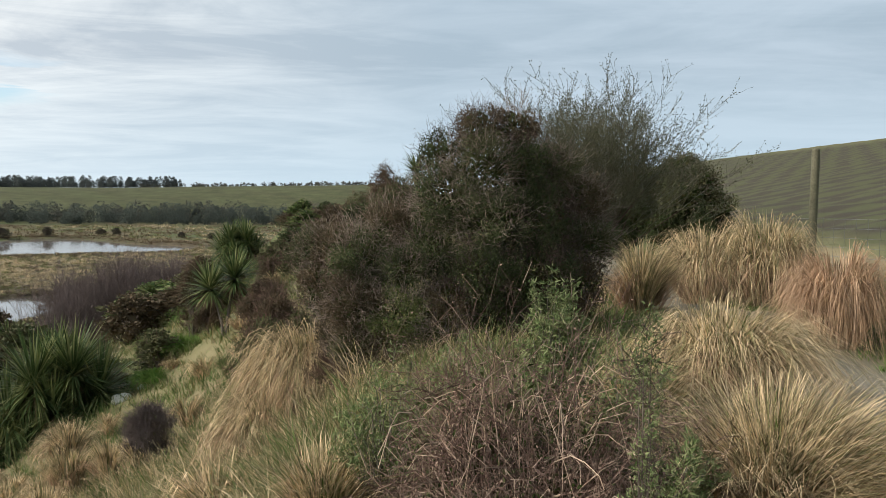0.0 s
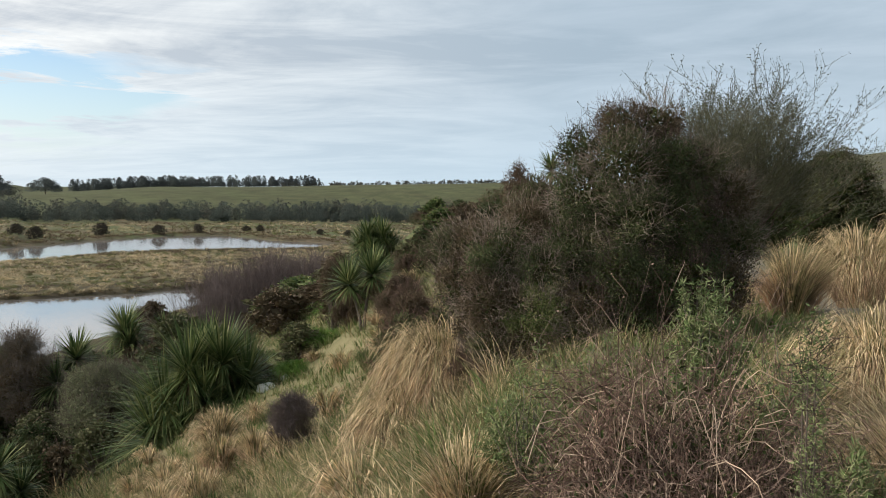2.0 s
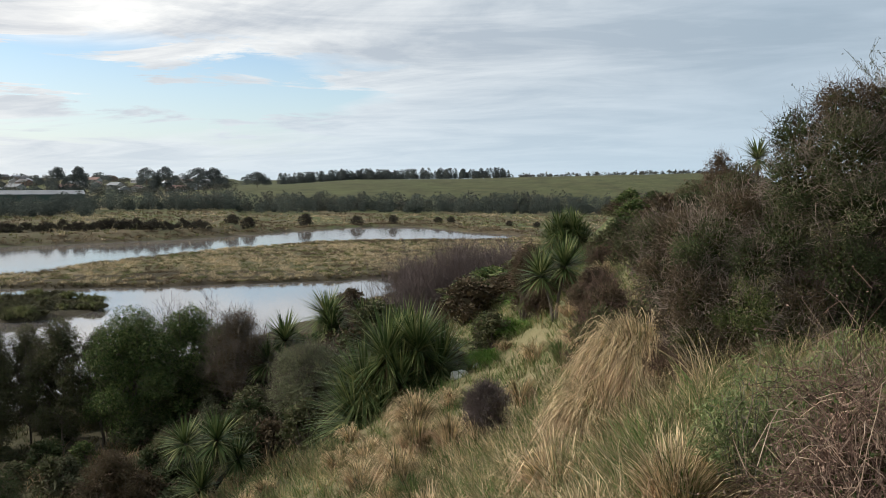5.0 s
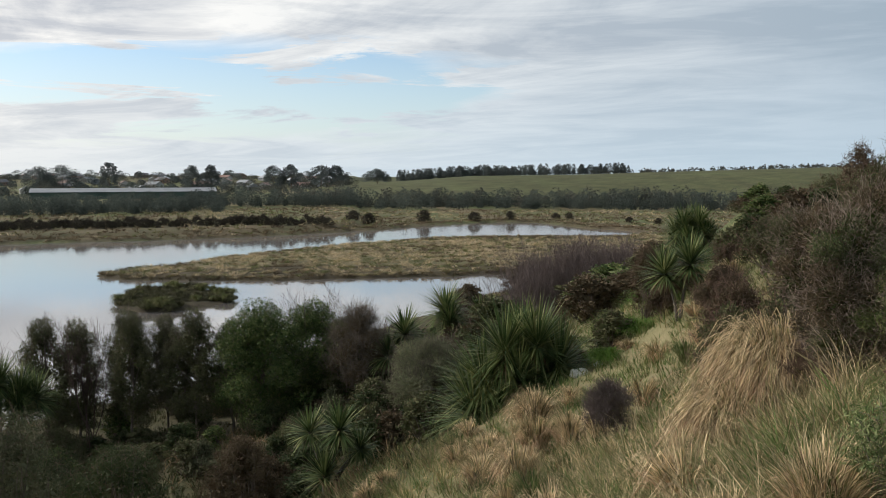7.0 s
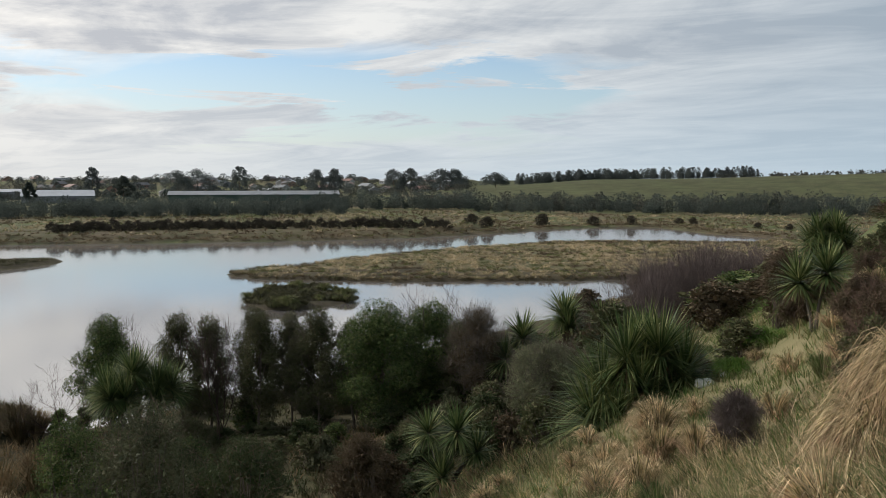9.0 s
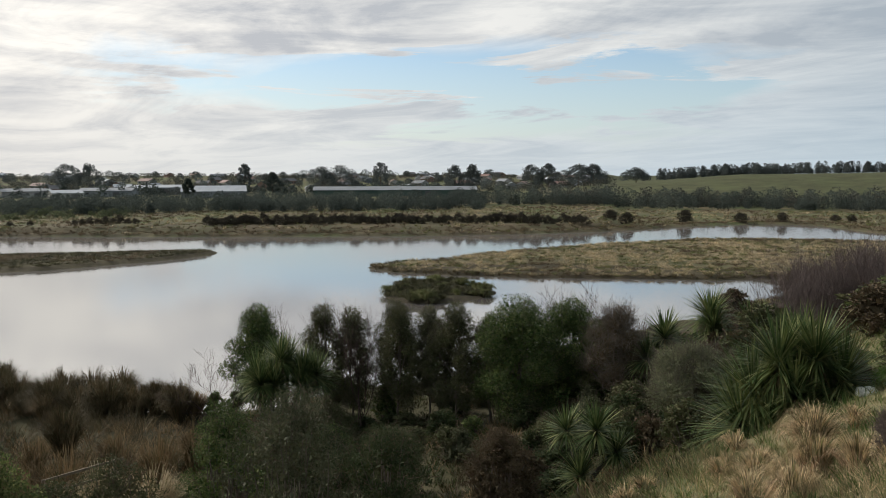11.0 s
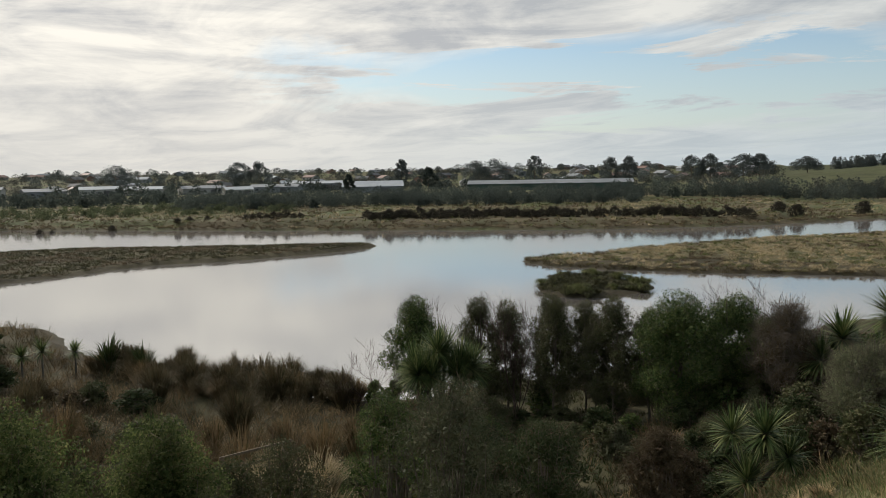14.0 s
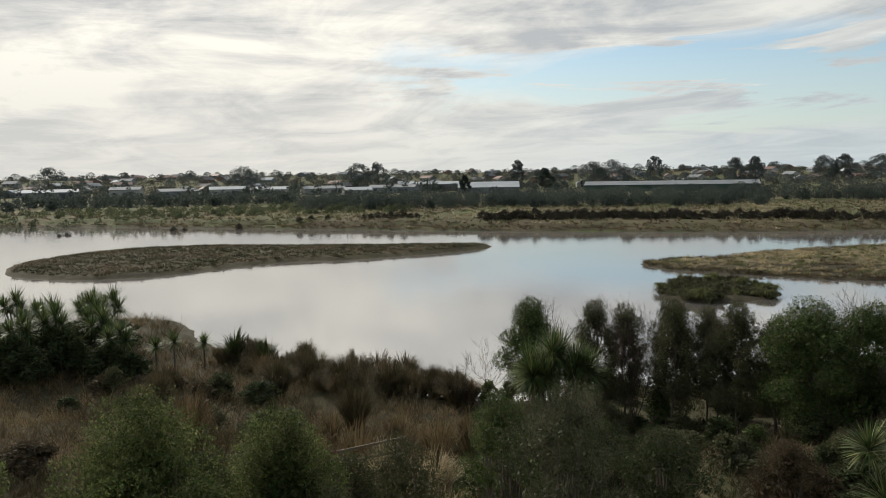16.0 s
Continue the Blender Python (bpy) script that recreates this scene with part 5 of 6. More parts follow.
LOW = [(-39.2, 23.6, 2.6, 3.9, SOFT_LEAF), (-38.0, 25.8, 2.4, 3.8, OLIVE_LEAF), (-37.0, 22.0, 2.4, 3.9, SOFT_LEAF), (-25.5, 12.8, 2.9, 9.1, GREEN_LEAF), (-21.5, 13.0, 3.6, 10.3, SOFT_LEAF), (-21.2, 16.2, 3.2, 8.5, DARK_LEAF), (-19.9, 20.2, 2.2, 7.8, BROWN_LEAF), (-25.0, 16.5, 3.2, 7.6, DARK_LEAF),
       (-27.5, 21.5, 2.4, 5.8, OLIVE_LEAF), (-23.5, 27.5, 2.4, 6.0, OLIVE_LEAF), (-15.2, 25.5, 2.0, 7.6, OLIVE_LEAF), (-16.0, 29.0, 2.2, 7.6, DARK_LEAF), (-22.5, 8.0, 2.6, 9.0, OLIVE_LEAF),
       (-28.5, 15.0, 2.6, 7.0, SOFT_LEAF), (-14.8, 32.5, 2.4, 9.4, OLIVE_LEAF), (-12.5, 30.0, 2.6, 10.4, GREEN_LEAF), (-15.5, 38.0, 3.0, 9.2, OLIVE_LEAF)]
for i, (x, y, w, zt, mt) in enumerate(LOW):
    lab = {GREEN_LEAF: "bushy green shrub in the hollow below", SOFT_LEAF: "grey-green feathery shrub in the hollow below", DARK_LEAF: "dark leafy shrub in the hollow below",
           BROWN_LEAF: "brown-leaved shrub in the hollow below", OLIVE_LEAF: "olive-brown shrub in the hollow below"}[mt]
    shrub(x, y, w * 1.4, zt, mt, TWIG, lab, 160 + i, nleaf=17000, size=0.062, ntwig=400, twig_len=0.3, twig_r=0.006, count=40, csize=0.24, narrow=0.2, group="shrubs in the hollow")
NEAR = [(-14.0, -2.1, 3.4, 12.9, YELLOW_LEAF), (-14.6, 0.5, 4.5, 13.15, YELLOW_LEAF), (-15.3, 2.95, 3.5, 12.4, YELLOW_LEAF), (-13.3, 1.2, 2.4, 12.1, YELLOW_LEAF), (-13.9, 3.4, 2.4, 11.2, OLIVE_LEAF), (-15.3, 1.6, 2.2, 11.6, OLIVE_LEAF), (-17.4, 4.8, 2.6, 10.6, OLIVE_LEAF), (-15.0, -3.8, 3.2, 12.5, GREEN_LEAF)]
for i, (x, y, w, zt, mt) in enumerate(NEAR):
    shrub(x, y, w, zt, mt, TWIG, "tall yellow-green small-leaved shrub on the slope", 180 + i, nleaf=40000 if i in (1, 2) else 24000, size=0.06, ntwig=700, twig_len=0.25, twig_r=0.004, count=46, csize=0.26, group="small-leaved shrubs on the slope", low=0.25, narrow=0.0)

# ---------------------------------------------------------------- thickets that fill the hollow and the left shore
PROTO = {}


def fill_shrub(kind, x, y, w, h, group, seed):
    """Copies of a few grown shrubs, turned and scaled."""
    mt, label = {"dark": (DARK_LEAF, "dark leafy shrub crowding the hollow"), "olive": (OLIVE_LEAF, "olive-brown scrub crowding the hollow"), "green": (GREEN_LEAF, "green leafy shrub crowding the hollow"),
                 "brown": (BROWN_LEAF, "rusty brown scrub in the marsh"), "grey": (SOFT_LEAF, "grey-green feathery scrub in the hollow")}[kind]
    key = (kind, seed % 2)
    z = ground_at(x, y) - 0.05
    if key not in PROTO:
        ob = thing("shrub", (0, 0, 0), label, "shrub", group)
        g = np.random.default_rng(900 + len(PROTO))
        leaf, tw, st = bush_geometry(g, 2.0, 2.0, 2.0, 1700, 0.11, 90, 0.3, 0.006, 22, 0.3, 0.6, kinked=False)
        part("foliage", leaf, mt, ob)
        part("brushwood", tw, TWIG, ob)
        part("stem", st, BARK, ob)
        PROTO[key] = ob
    else:
        ob = copy_thing(PROTO[key], Matrix.Identity(4))
    ob.matrix_basis = Matrix.LocRotScale((x, y, z), Euler((0, 0, seed * 1.7)), Vector((w / 2, w / 2, h / 2)))
    return tagged(ob, group=group)


rng = np.random.default_rng(690)
for i in range(22):
    x, y = rng.uniform(-12, -2.5), rng.uniform(25, 46)
    if x > -4.5 and y < 30 or math.hypot(x + 8.7, y - 35.2) < 1.5:
        continue
    fill_shrub(("olive", "brown", "green", "dark")[i % 4], x, y, rng.uniform(1.6, 3.0), rng.uniform(0.7, 1.5), "shrubs on the upper bank", i)
rng = np.random.default_rng(700)
made = 0
while made < 95:
    az, r = rng.uniform(25, 67), rng.uniform(27, 62)
    x, y = polar(az, r)
    z = ground_at(x, y)
    if not 0.6 < z < 8.5 or lake_depth(np.array([x]), np.array([y]))[0] > -1.5 or (45 < az < 52 and 24 < r < 36):
        continue
    fill_shrub(("dark", "olive", "dark", "green", "brown", "olive", "grey")[made % 7], x, y, rng.uniform(1.6, 3.0), rng.uniform(0.9, 2.3), "shrubs in the hollow", made)
    made += 1
made = 0
while made < 34:
    az, r = rng.uniform(76, 100), rng.uniform(36, 84)
    x, y = polar(az, r)
    z = ground_at(x, y)
    if z < 0.5 or lake_depth(np.array([x]), np.array([y]))[0] > -3:
        continue
    k = 1.5 if r > 70 else 1.0
    fill_shrub(("olive", "brown", "dark", "olive", "brown")[made % 5], x, y, rng.uniform(2.0, 3.6) * k, rng.uniform(1.2, 2.4) * k, "scrub on the left shore", made)
    made += 1
for i in range(16):
    x, y = -72 - 14 * rng.random(), -9 + 11 * rng.random()
    fill_shrub("dark", x, y, rng.uniform(3, 4.5), rng.uniform(2.6, 4.2), "scrub on the left shore", i)
for i in range(44):
    az, r = (12 + 10 * rng.random(), 36 + 40 * rng.random()) if i % 2 else (20 + 14 * rng.random(), 42 + 26 * rng.random())
    x, y = polar(az, r)
    fill_shrub(("olive", "brown", "green")[i % 3], x, y, rng.uniform(2.5, 4.5), rng.uniform(1.2, 2.6), "scrub at the foot of the bank", i)

for i in range(26):
    x, y = polar(26 + 14 * rng.random(), 42 + 15 * rng.random())
    if lake_depth(np.array([x]), np.array([y]))[0] < -1:
        fill_shrub(("olive", "dark", "green", "brown")[i % 4], x, y, rng.uniform(3.0, 4.5), rng.uniform(2.2, 3.8), "scrub at the foot of the bank", i)
for i in range(40):
    x, y = polar(17 + 12 * rng.random(), 66 + 60 * rng.random())
    if lake_depth(np.array([x]), np.array([y]))[0] < -1 and ground_at(x, y) < 9:
        fill_shrub(("olive", "brown", "dark", "brown")[i % 4], x, y, rng.uniform(4.0, 6.5), rng.uniform(1.6, 3.4), "scrub at the foot of the bank", i)
GROVE = [(-79.7, -5.2, 6.9, 1.1), (-77.0, -3.6, 6.2, 1.1), (-74.9, -2.1, 5.9, 1.3), (-81.5, 0.6, 5.9, 1.2), (-83.2, 2.6, 5.6, 1.4), (-79.0, 1.2, 5.2, 1.2), (-76.5, 1.5, 4.8, 1.2),
         (-72.0, 2.6, 4.4, 1.1), (-82.0, -2.5, 5.6, 1.3), (-86.0, 1.0, 5.4, 1.3), (-72.5, -4.5, 5.8, 1.2), (-69.8, 5.1, 3.8, 0.85), (-69.7, 6.5, 4.1, 0.9), (-71.0, 9.0, 3.4, 0.8)]
for i, (x, y, hz, r) in enumerate(GROVE[:11]):
    for dx, dy, f in ((1.6, 0.4, 0.72), (0.4, -1.2, 0.85)):
        fill_shrub("dark", x + dx, y + dy, 4.8, (hz * 0.86 - ground_at(x, y)) * f * (0.8 + 0.2 * (i % 3)), "scrub on the left shore", i)

# ---------------------------------------------------------------- marsh at the water's edge
rng = np.random.default_rng(200)
for i, (x, y, w, zt) in enumerate([(-65.0, 16.0, 2.3, 3.1), (-63.2, 15.4, 2.4, 2.9), (-60.2, 18.6, 2.8, 3.0), (-58.3, 19.8, 2.8, 3.1), (-56.4, 21.3, 2.8, 3.2), (-61.5, 16.0, 2.6, 2.9), (-54.0, 22.4, 2.0, 2.6),
                                   (-58.0, 17.0, 2.6, 3.2), (-54.5, 19.5, 2.6, 3.3), (-47.5, 14.5, 2.6, 3.8), (-59.0, 12.5, 2.6, 3.2), (-50.5, 22.5, 2.2, 3.2)]):
    tussock(x, y, w * 1.15, zt + 0.35, SEDGE, "dark brown sedge clump at the lake's edge", 200 + i, 1100, 1.35, 0.024, "sedge clumps by the lake")
EDGE = np.array([(-73, 12.0), (-67, 14.8), (-62.5, 17.4), (-58.5, 19.6), (-55, 21.8), (-52, 26.0)])
for i in range(34):
    f = i / 33 * 4.999
    x, y = EDGE[int(f)] * (1 - f % 1) + EDGE[int(f) + 1] * (f % 1) + np.array([rng.uniform(0, 2.6), -rng.uniform(-0.3, 2.6)])
    tussock(x, y, rng.uniform(2.0, 3.2), ground_at(x, y) + rng.uniform(1.6, 2.6), SEDGE if i % 3 else MARSH, "dark brown rushes massed along the lake's edge", 600 + i, 900, rng.uniform(1.1, 1.6), 0.024, "rushes along the lake's edge")
for i, (x, y, w, zt) in enumerate([(-70.6, 11.4, 3.6, 4.0), (-67.8, 13.6, 3.0, 3.7), (-44.5, 9.0, 2.6, 4.6), (-35.0, 3.2, 2.4, 6.0)]):
    tussock(x, y, w, zt, FLAX, "flax clump with stiff grey-green sword leaves", 220 + i, 160, 0.5, 0.09, "flax clumps by the lake")
for i, (x, y, w, zt, mt) in enumerate([(-46.6, 4.7, 2.6, 5.6, MARSH), (-38.4, 11.7, 3.2, 4.9, MARSH), (-37.1, 15.3, 3.0, 4.9, MARSH), (-34.2, 13.8, 3.4, 4.3, SPIT_STRAW), (-40.5, 8.8, 2.6, 4.6, MARSH), (-36.0, 9.6, 2.6, 4.8, MARSH),
                                       (-31.0, 9.2, 2.4, 5.2, MARSH), (-33.5, 17.5, 2.4, 4.6, MARSH), (-42.0, 15.5, 2.6, 4.0, MARSH), (-50.0, 5.5, 2.4, 4.4, MARSH), (-54.0, 3.0, 2.4, 4.2, SEDGE), (-30.3, 12.8, 3.2, 4.4, SPIT_STRAW), (-36.5, 12.4, 3.2, 4.2, SPIT_STRAW), (-34.6, 10.4, 3.0, 4.4, SPIT_STRAW),
                                       (-40.0, 18.5, 2.2, 3.8, MARSH), (-28.5, 8.5, 2.0, 5.8, MARSH), (-44.0, 12.0, 2.2, 3.8, MARSH), (-34.0, 7.2, 2.0, 5.0, MARSH), (-58.0, 4.0, 2.4, 4.0, SEDGE), (-62.0, 5.0, 2.4, 3.6, SEDGE)]):
    tussock(x, y, w, zt, mt, "drooping brown marsh tussock in the wet hollow", 230 + i, 420, 1.5, 0.03, "marsh tussocks")
for i, (x, y, hz, r) in enumerate(GROVE):
    more = [(0.8, 0.4, hz * 0.82 - 0.1, r), (-0.7, -0.6, hz * 0.8 - 0.2, r), (0.5, -0.9, hz * 0.82 + 0.1, r)] if i < 11 else []
    cabbage_tree(x, y, [(0, 0, hz * 0.82 + (0.45 if i < 11 else -0.1), r * 1.15)] + more, "small dark cabbage tree in a grove by the lake", 260 + i, 0.09, 75, 0.07, "cabbage tree grove by the lake", False)


def rail_fence():
    x, y = -33.0, 12.2
    z0 = ground_at(x, y)
    ob = thing("rail_fence", (x, y, z0), "low weathered timber handrail in the marsh grass", "fence")
    a, b = np.array([0.0, 0.0]), np.array([0.35, -3.2])

    def beam(p, q, wd, ht):
        p, q = np.array(p, float), np.array(q, float)
        d = (q - p) / np.linalg.norm(q - p)
        s = np.cross(d, (0, 0, 1) if abs(d[2]) < 0.9 else (1, 0, 0))
        s /= np.linalg.norm(s)
        u = np.cross(s, d)
        v = [c + s * wd / 2 * i + u * ht / 2 * j for c in (p, q) for i, j in ((-1, -1), (1, -1), (1, 1), (-1, 1))]
        t = [(0, 1, 5), (0, 5, 4), (1, 2, 6), (1, 6, 5), (2, 3, 7), (2, 7, 6), (3, 0, 4), (3, 4, 7), (0, 2, 1), (0, 3, 2), (4, 5, 6), (4, 6, 7)]
        return np.array(v), np.array(t)

    top = 5.15 - z0
    for f in (0.12, 0.95):
        c = a + (b - a) * f
        part("post", beam((c[0], c[1], -0.4), (c[0], c[1], top), 0.1, 0.1), RAIL_WOOD, ob)
    for h in (top + 0.03, top - 0.5):
        part("rail", beam((a[0], a[1], h), (b[0], b[1], h - 0.05), 0.05, 0.1), RAIL_WOOD, ob)
    return ob


rail_fence()

# fence along the sown field
ob = thing("fence", (4.95, 11.2, ground_at(5.9, 13.3)), "round weathered fence post with thin wires at the field's edge", "fence")
px, py = polar(-23.95, 15.2)
ob.location = (px, py, ground_at(px, py))
hp = 16.5 + 15.2 * math.tan(radians(3.13)) - ob.location[2]
part("post", joined([rods([(0, 0, -0.3)], [(0.0, 0, hp - 0.02)], 0.068, 0.066, 12), rods([(0, 0, hp - 0.02)], [(0, 0, hp)], 0.066, 0.045, 12), rods([(0, 0, hp)], [(0, 0, hp + 0.004)], 0.045, 0.001, 12)]), POST_WOOD, ob, smooth=True)
for k in range(-9, 16):
    f = k / 9
    part("stay", rods([(0.6 * f, -2.1 * f, 0.1 + 0.05 * f)], [(0.6 * f, -2.1 * f, 1.12 + 0.05 * f)], 0.0028, 0.0028, 3), WIRE, ob)
for h in (0.2, 0.35, 0.5, 0.65, 0.8, 0.95, 1.1):
    part("wire", rods([(-0.6, 2.1, h - 0.05)], [(1.05, -3.7, h + 0.08)], 0.003, 0.003, 4), WIRE, ob)


def stone(x, y, s, seed):
    rng = np.random.default_rng(seed)
    bm = bmesh.new()
    bmesh.ops.create_icosphere(bm, subdivisions=3, radius=1)
    for v in bm.verts:
        k = 1 + 0.25 * noise.noise(v.co * 1.3 + Vector((seed, 0, 0))) + 0.08 * noise.noise(v.co * 4)
        v.co = Vector((v.co.x * s * k, v.co.y * s * 0.8 * k, max(-0.3, v.co.z * 0.55) * s * k))
    me = bpy.data.meshes.new("stone")
    bm.to_mesh(me)
    bm.free()
    me.materials.append(STONE)
    ob = new("stone", me)
    ob.location = (x, y, ground_at(x, y) + s * 0.12)
    return tagged(ob, "pale lichen-covered stone lying in the grass", "stone", "stones on the bank")


stone(-8.9, 22.9, 0.32, 3)
stone(-8.5, 23.5, 0.2, 4)

# ---------------------------------------------------------------- grass as ground cover
def cover_points(rng, n, az0, az1, r0, r1, power=1.0):
    az = np.radians(rng.uniform(az0, az1, n))
    r = r0 + (r1 - r0) * rng.random(n) ** power
    return -np.sin(az) * r, np.cos(az) * r


rng = np.random.default_rng(300)


def bank_cover(n, az0, az1, r0, r1, power):
    x, y = cover_points(rng, n, az0, az1, r0, r1, power)
    ok = (path_distance(x, y) > 0.8) & (land(x, y) > 5.0) & (x < 9.5)
    x, y = x[ok], y[ok]
    dry = (wobble(x, y, 0.7) * 0.7 + wobble(x, y, 0.23) * 0.6 + rng.normal(0, 0.3, len(x)) > 0.38 + 0.6 * ((x < -4) & (y > 21) & (y < 36))) & (path_distance(x, y) > 1.7)
    return x, y, dry


x, y, dry = bank_cover(7000, -34, 60, 2.6, 12, 1.0)
stuff("dry_grass", scatter_tussocks(rng, x[dry], y[dry], 0.32, 0.36, 12, 0.008, 2), BANK_GRASS, "fawn dry grass on the near bank", "grass")
stuff("grass", scatter_tussocks(rng, x[~dry], y[~dry], 0.3, 0.24, 12, 0.009, 2), GRASS, "green grass on the near bank and path edges", "grass")
x, y, dry = bank_cover(5200, 60, 326, 0.9, 10, 0.7)
stuff("dry_grass", scatter_tussocks(rng, x[dry], y[dry], 0.32, 0.32, 9, 0.009, 2), BANK_GRASS, "fawn dry grass on the crest of the bank", "grass")
stuff("grass", scatter_tussocks(rng, x[~dry], y[~dry], 0.3, 0.22, 9, 0.01, 2), GRASS, "green grass on the crest of the bank", "grass")
x, y = rng.uniform(1.2, 9.0, 9000), rng.uniform(2.5, 17, 9000)
pd = path_distance(x, y)
ok = (pd > 0.6) & (pd < 1.5 + rng.random(9000) ** 2 * 2.5)
stuff("verge_grass", scatter_tussocks(rng, x[ok], y[ok], 0.22, 0.13, 9, 0.008, 2), LUSH, "bright green short grass along the gravel path", "grass")
x, y, dry = bank_cover(11000, -12, 50, 10, 40, 0.9)
stuff("dry_grass", scatter_tussocks(rng, x[dry], y[dry], 0.6, 0.5, 11, 0.018, 2), BANK_GRASS, "fawn dry grass covering the bank", "grass")
stuff("grass", scatter_tussocks(rng, x[~dry], y[~dry], 0.6, 0.36, 11, 0.02, 2), GRASS, "green grass in patches on the bank", "grass")
x, y = cover_points(rng, 2600, 2, 58, 4.0, 17, 1.0)
ok = (path_distance(x, y) > 1.6) & (x < -0.7)
x, y = x[ok], y[ok]
m = wobble(x, y, 0.55) + rng.normal(0, 0.5, len(x)) > -0.25
stuff("long_grass", scatter_tussocks(rng, x[m], y[m], 0.5, 0.6, 18, 0.009, 3, 1.9), STRAW_PALE, "long flopped fawn grass on the bank", "grass")
stuff("long_grass", scatter_tussocks(rng, x[~m], y[~m], 0.5, 0.5, 16, 0.01, 3, 1.9), GRASS, "long flopped green grass on the bank", "grass")
x, y = cover_points(rng, 2600, -2, 48, 3.6, 16, 1.3)
ok = (path_distance(x, y) > 1.6) & (x < -0.9)
stuff("grass_stalks", scatter_tussocks(rng, x[ok], y[ok], 0.25, 0.62, 3, 0.0045, 3, 0.7), STRAW_PALE, "thin pale seed stalks standing over the bank grass", "grass")
k = 0
while k < 96:
    x, y = polar(rng.uniform(11, 48), 6 + 27 * rng.random() ** 1.2)
    if ground_at(x, y) < 6.5 or math.hypot(x + 8.7, y - 23) < 1.2:
        continue
    w = rng.uniform(0.6, 1.3)
    tussock(x, y, w, ground_at(x, y) + w * rng.uniform(0.55, 0.75), (STRAW_PALE, STRAW_PALE, STRAW, GRASS)[k % 4], "small hummock of green and fawn grass on the bank" if k % 4 == 3 else "small fawn tussock on the grassy bank", 320 + k, 260, 1.5, 0.012, "small tussocks on the bank")
    k += 1
x, y = cover_points(rng, 9000, 20, 100, 22, 80, 0.9)
z = land(x, y)
ok = (z > 0.35) & (z < 9)
x, y = x[ok], y[ok]
m = (wobble(x, y, 0.3) + rng.normal(0, 0.4, len(x)) > 0.7) | (np.degrees(np.arctan2(-x, y)) > 65)
stuff("marsh_grass", scatter_tussocks(rng, x[m], y[m], 1.0, 0.8, 12, 0.035, 2), MARSH, "brown marsh grass in the hollow", "grass")
stuff("undergrowth", scatter_tussocks(rng, x[~m], y[~m], 1.0, 0.5, 14, 0.04, 2), FERN_AND_SHADE, "low dark green undergrowth in the hollow", "undergrowth")


x, y = cover_points(rng, 3600, 68, 106, 34, 105, 0.9)
ok = (lake_depth(x, y) < -1.2)
x, y = x[ok], y[ok]
m = wobble(x, y, 0.25) + rng.normal(0, 0.4, len(x)) > 0.1
stuff("marsh_scrub", scatter_tussocks(rng, x[m], y[m], 1.9, 1.35, 16, 0.035, 3), MARSH, "tall brown marsh grass on the shore", "grass")
stuff("marsh_scrub", scatter_tussocks(rng, x[~m], y[~m], 1.9, 1.25, 16, 0.04, 3), SEDGE, "dark sedge and rushes on the shore", "grass")


def on_land(rng, n, ring, margin, limit):
    lo, hi = ring.min(0), ring.max(0)
    x, y = rng.uniform(lo[0], hi[0], n), rng.uniform(lo[1], hi[1], n)
    d = lake_depth(x, y)
    ok = (d < -margin) & (d > -limit)
    return x[ok], y[ok]


# tussocks on the near spit, the far spit, the islet and the far flats
SPIT_BOX = np.array([(-130, 85), (-48, 228)], float)
x, y = on_land(rng, 6600, SPIT_BOX, 0.6, 60)
ok = (np.degrees(np.arctan2(-x, y)) > 14)
x, y = x[ok], y[ok]
pick = wobble(x, y, 0.13) * 0.5 + wobble(x, y, 0.5) * 0.4 + rng.normal(0, 0.45, len(x))
for mt, m, h, lab in ((SPIT_STRAW, pick > 0.12, 0.95, "straw-coloured tussocks dotted over the spit"), (SPIT_GREEN, (pick <= 0.12) & (pick > -0.55), 0.7, "low green grass between the spit's tussocks"), (SPIT_BROWN, pick <= -0.55, 0.8, "brown tussocks and rushes on the spit")):
    stuff("spit_tussocks", scatter_tussocks(rng, x[m], y[m], 1.7, h, 26, 0.075, 2, 3.0), mt, lab, "grass")
x, y = on_land(rng, 30000, SPIT_BOX, 0.1, 1.6)
ok = (np.degrees(np.arctan2(-x, y)) > 14) & (np.hypot(x, y) < 190)
stuff("shore_rushes", scatter_tussocks(rng, x[ok], y[ok], 1.0, 0.75, 12, 0.07, 2, 1.6), SEDGE, "dark rushes fringing the spit's bank", "grass")
x, y = on_land(rng, 34000, np.array([(-300, 10), (-70, 290)], float), 0.15, 8.0)
ok = np.hypot(x, y) > 205
stuff("far_shore_rushes", scatter_tussocks(rng, x[ok], y[ok], 2.4, 0.75, 10, 0.16, 2, 1.8), SPIT_BROWN, "tan-brown rushes along the far shore", "grass")
x, y = on_land(rng, 9000, FAR_SPIT, 1.2, 40)
far = np.hypot(x, y) > 100
x, y = x[far], y[far]
m = wobble(x, y, 0.2) + rng.normal(0, 0.4, len(x)) > 0.2
stuff("far_spit_grass", scatter_tussocks(rng, x[m], y[m], 1.8, 0.6, 10, 0.1, 2, 2.0), SPIT_BROWN, "brown grass covering the far spit", "grass")
stuff("far_spit_grass", scatter_tussocks(rng, x[~m], y[~m], 1.8, 0.55, 10, 0.1, 2, 2.0), ISLET_GRASS, "dull green grass covering the far spit", "grass")
x, y = on_land(rng, 400, ISLET, 0.05, 30)
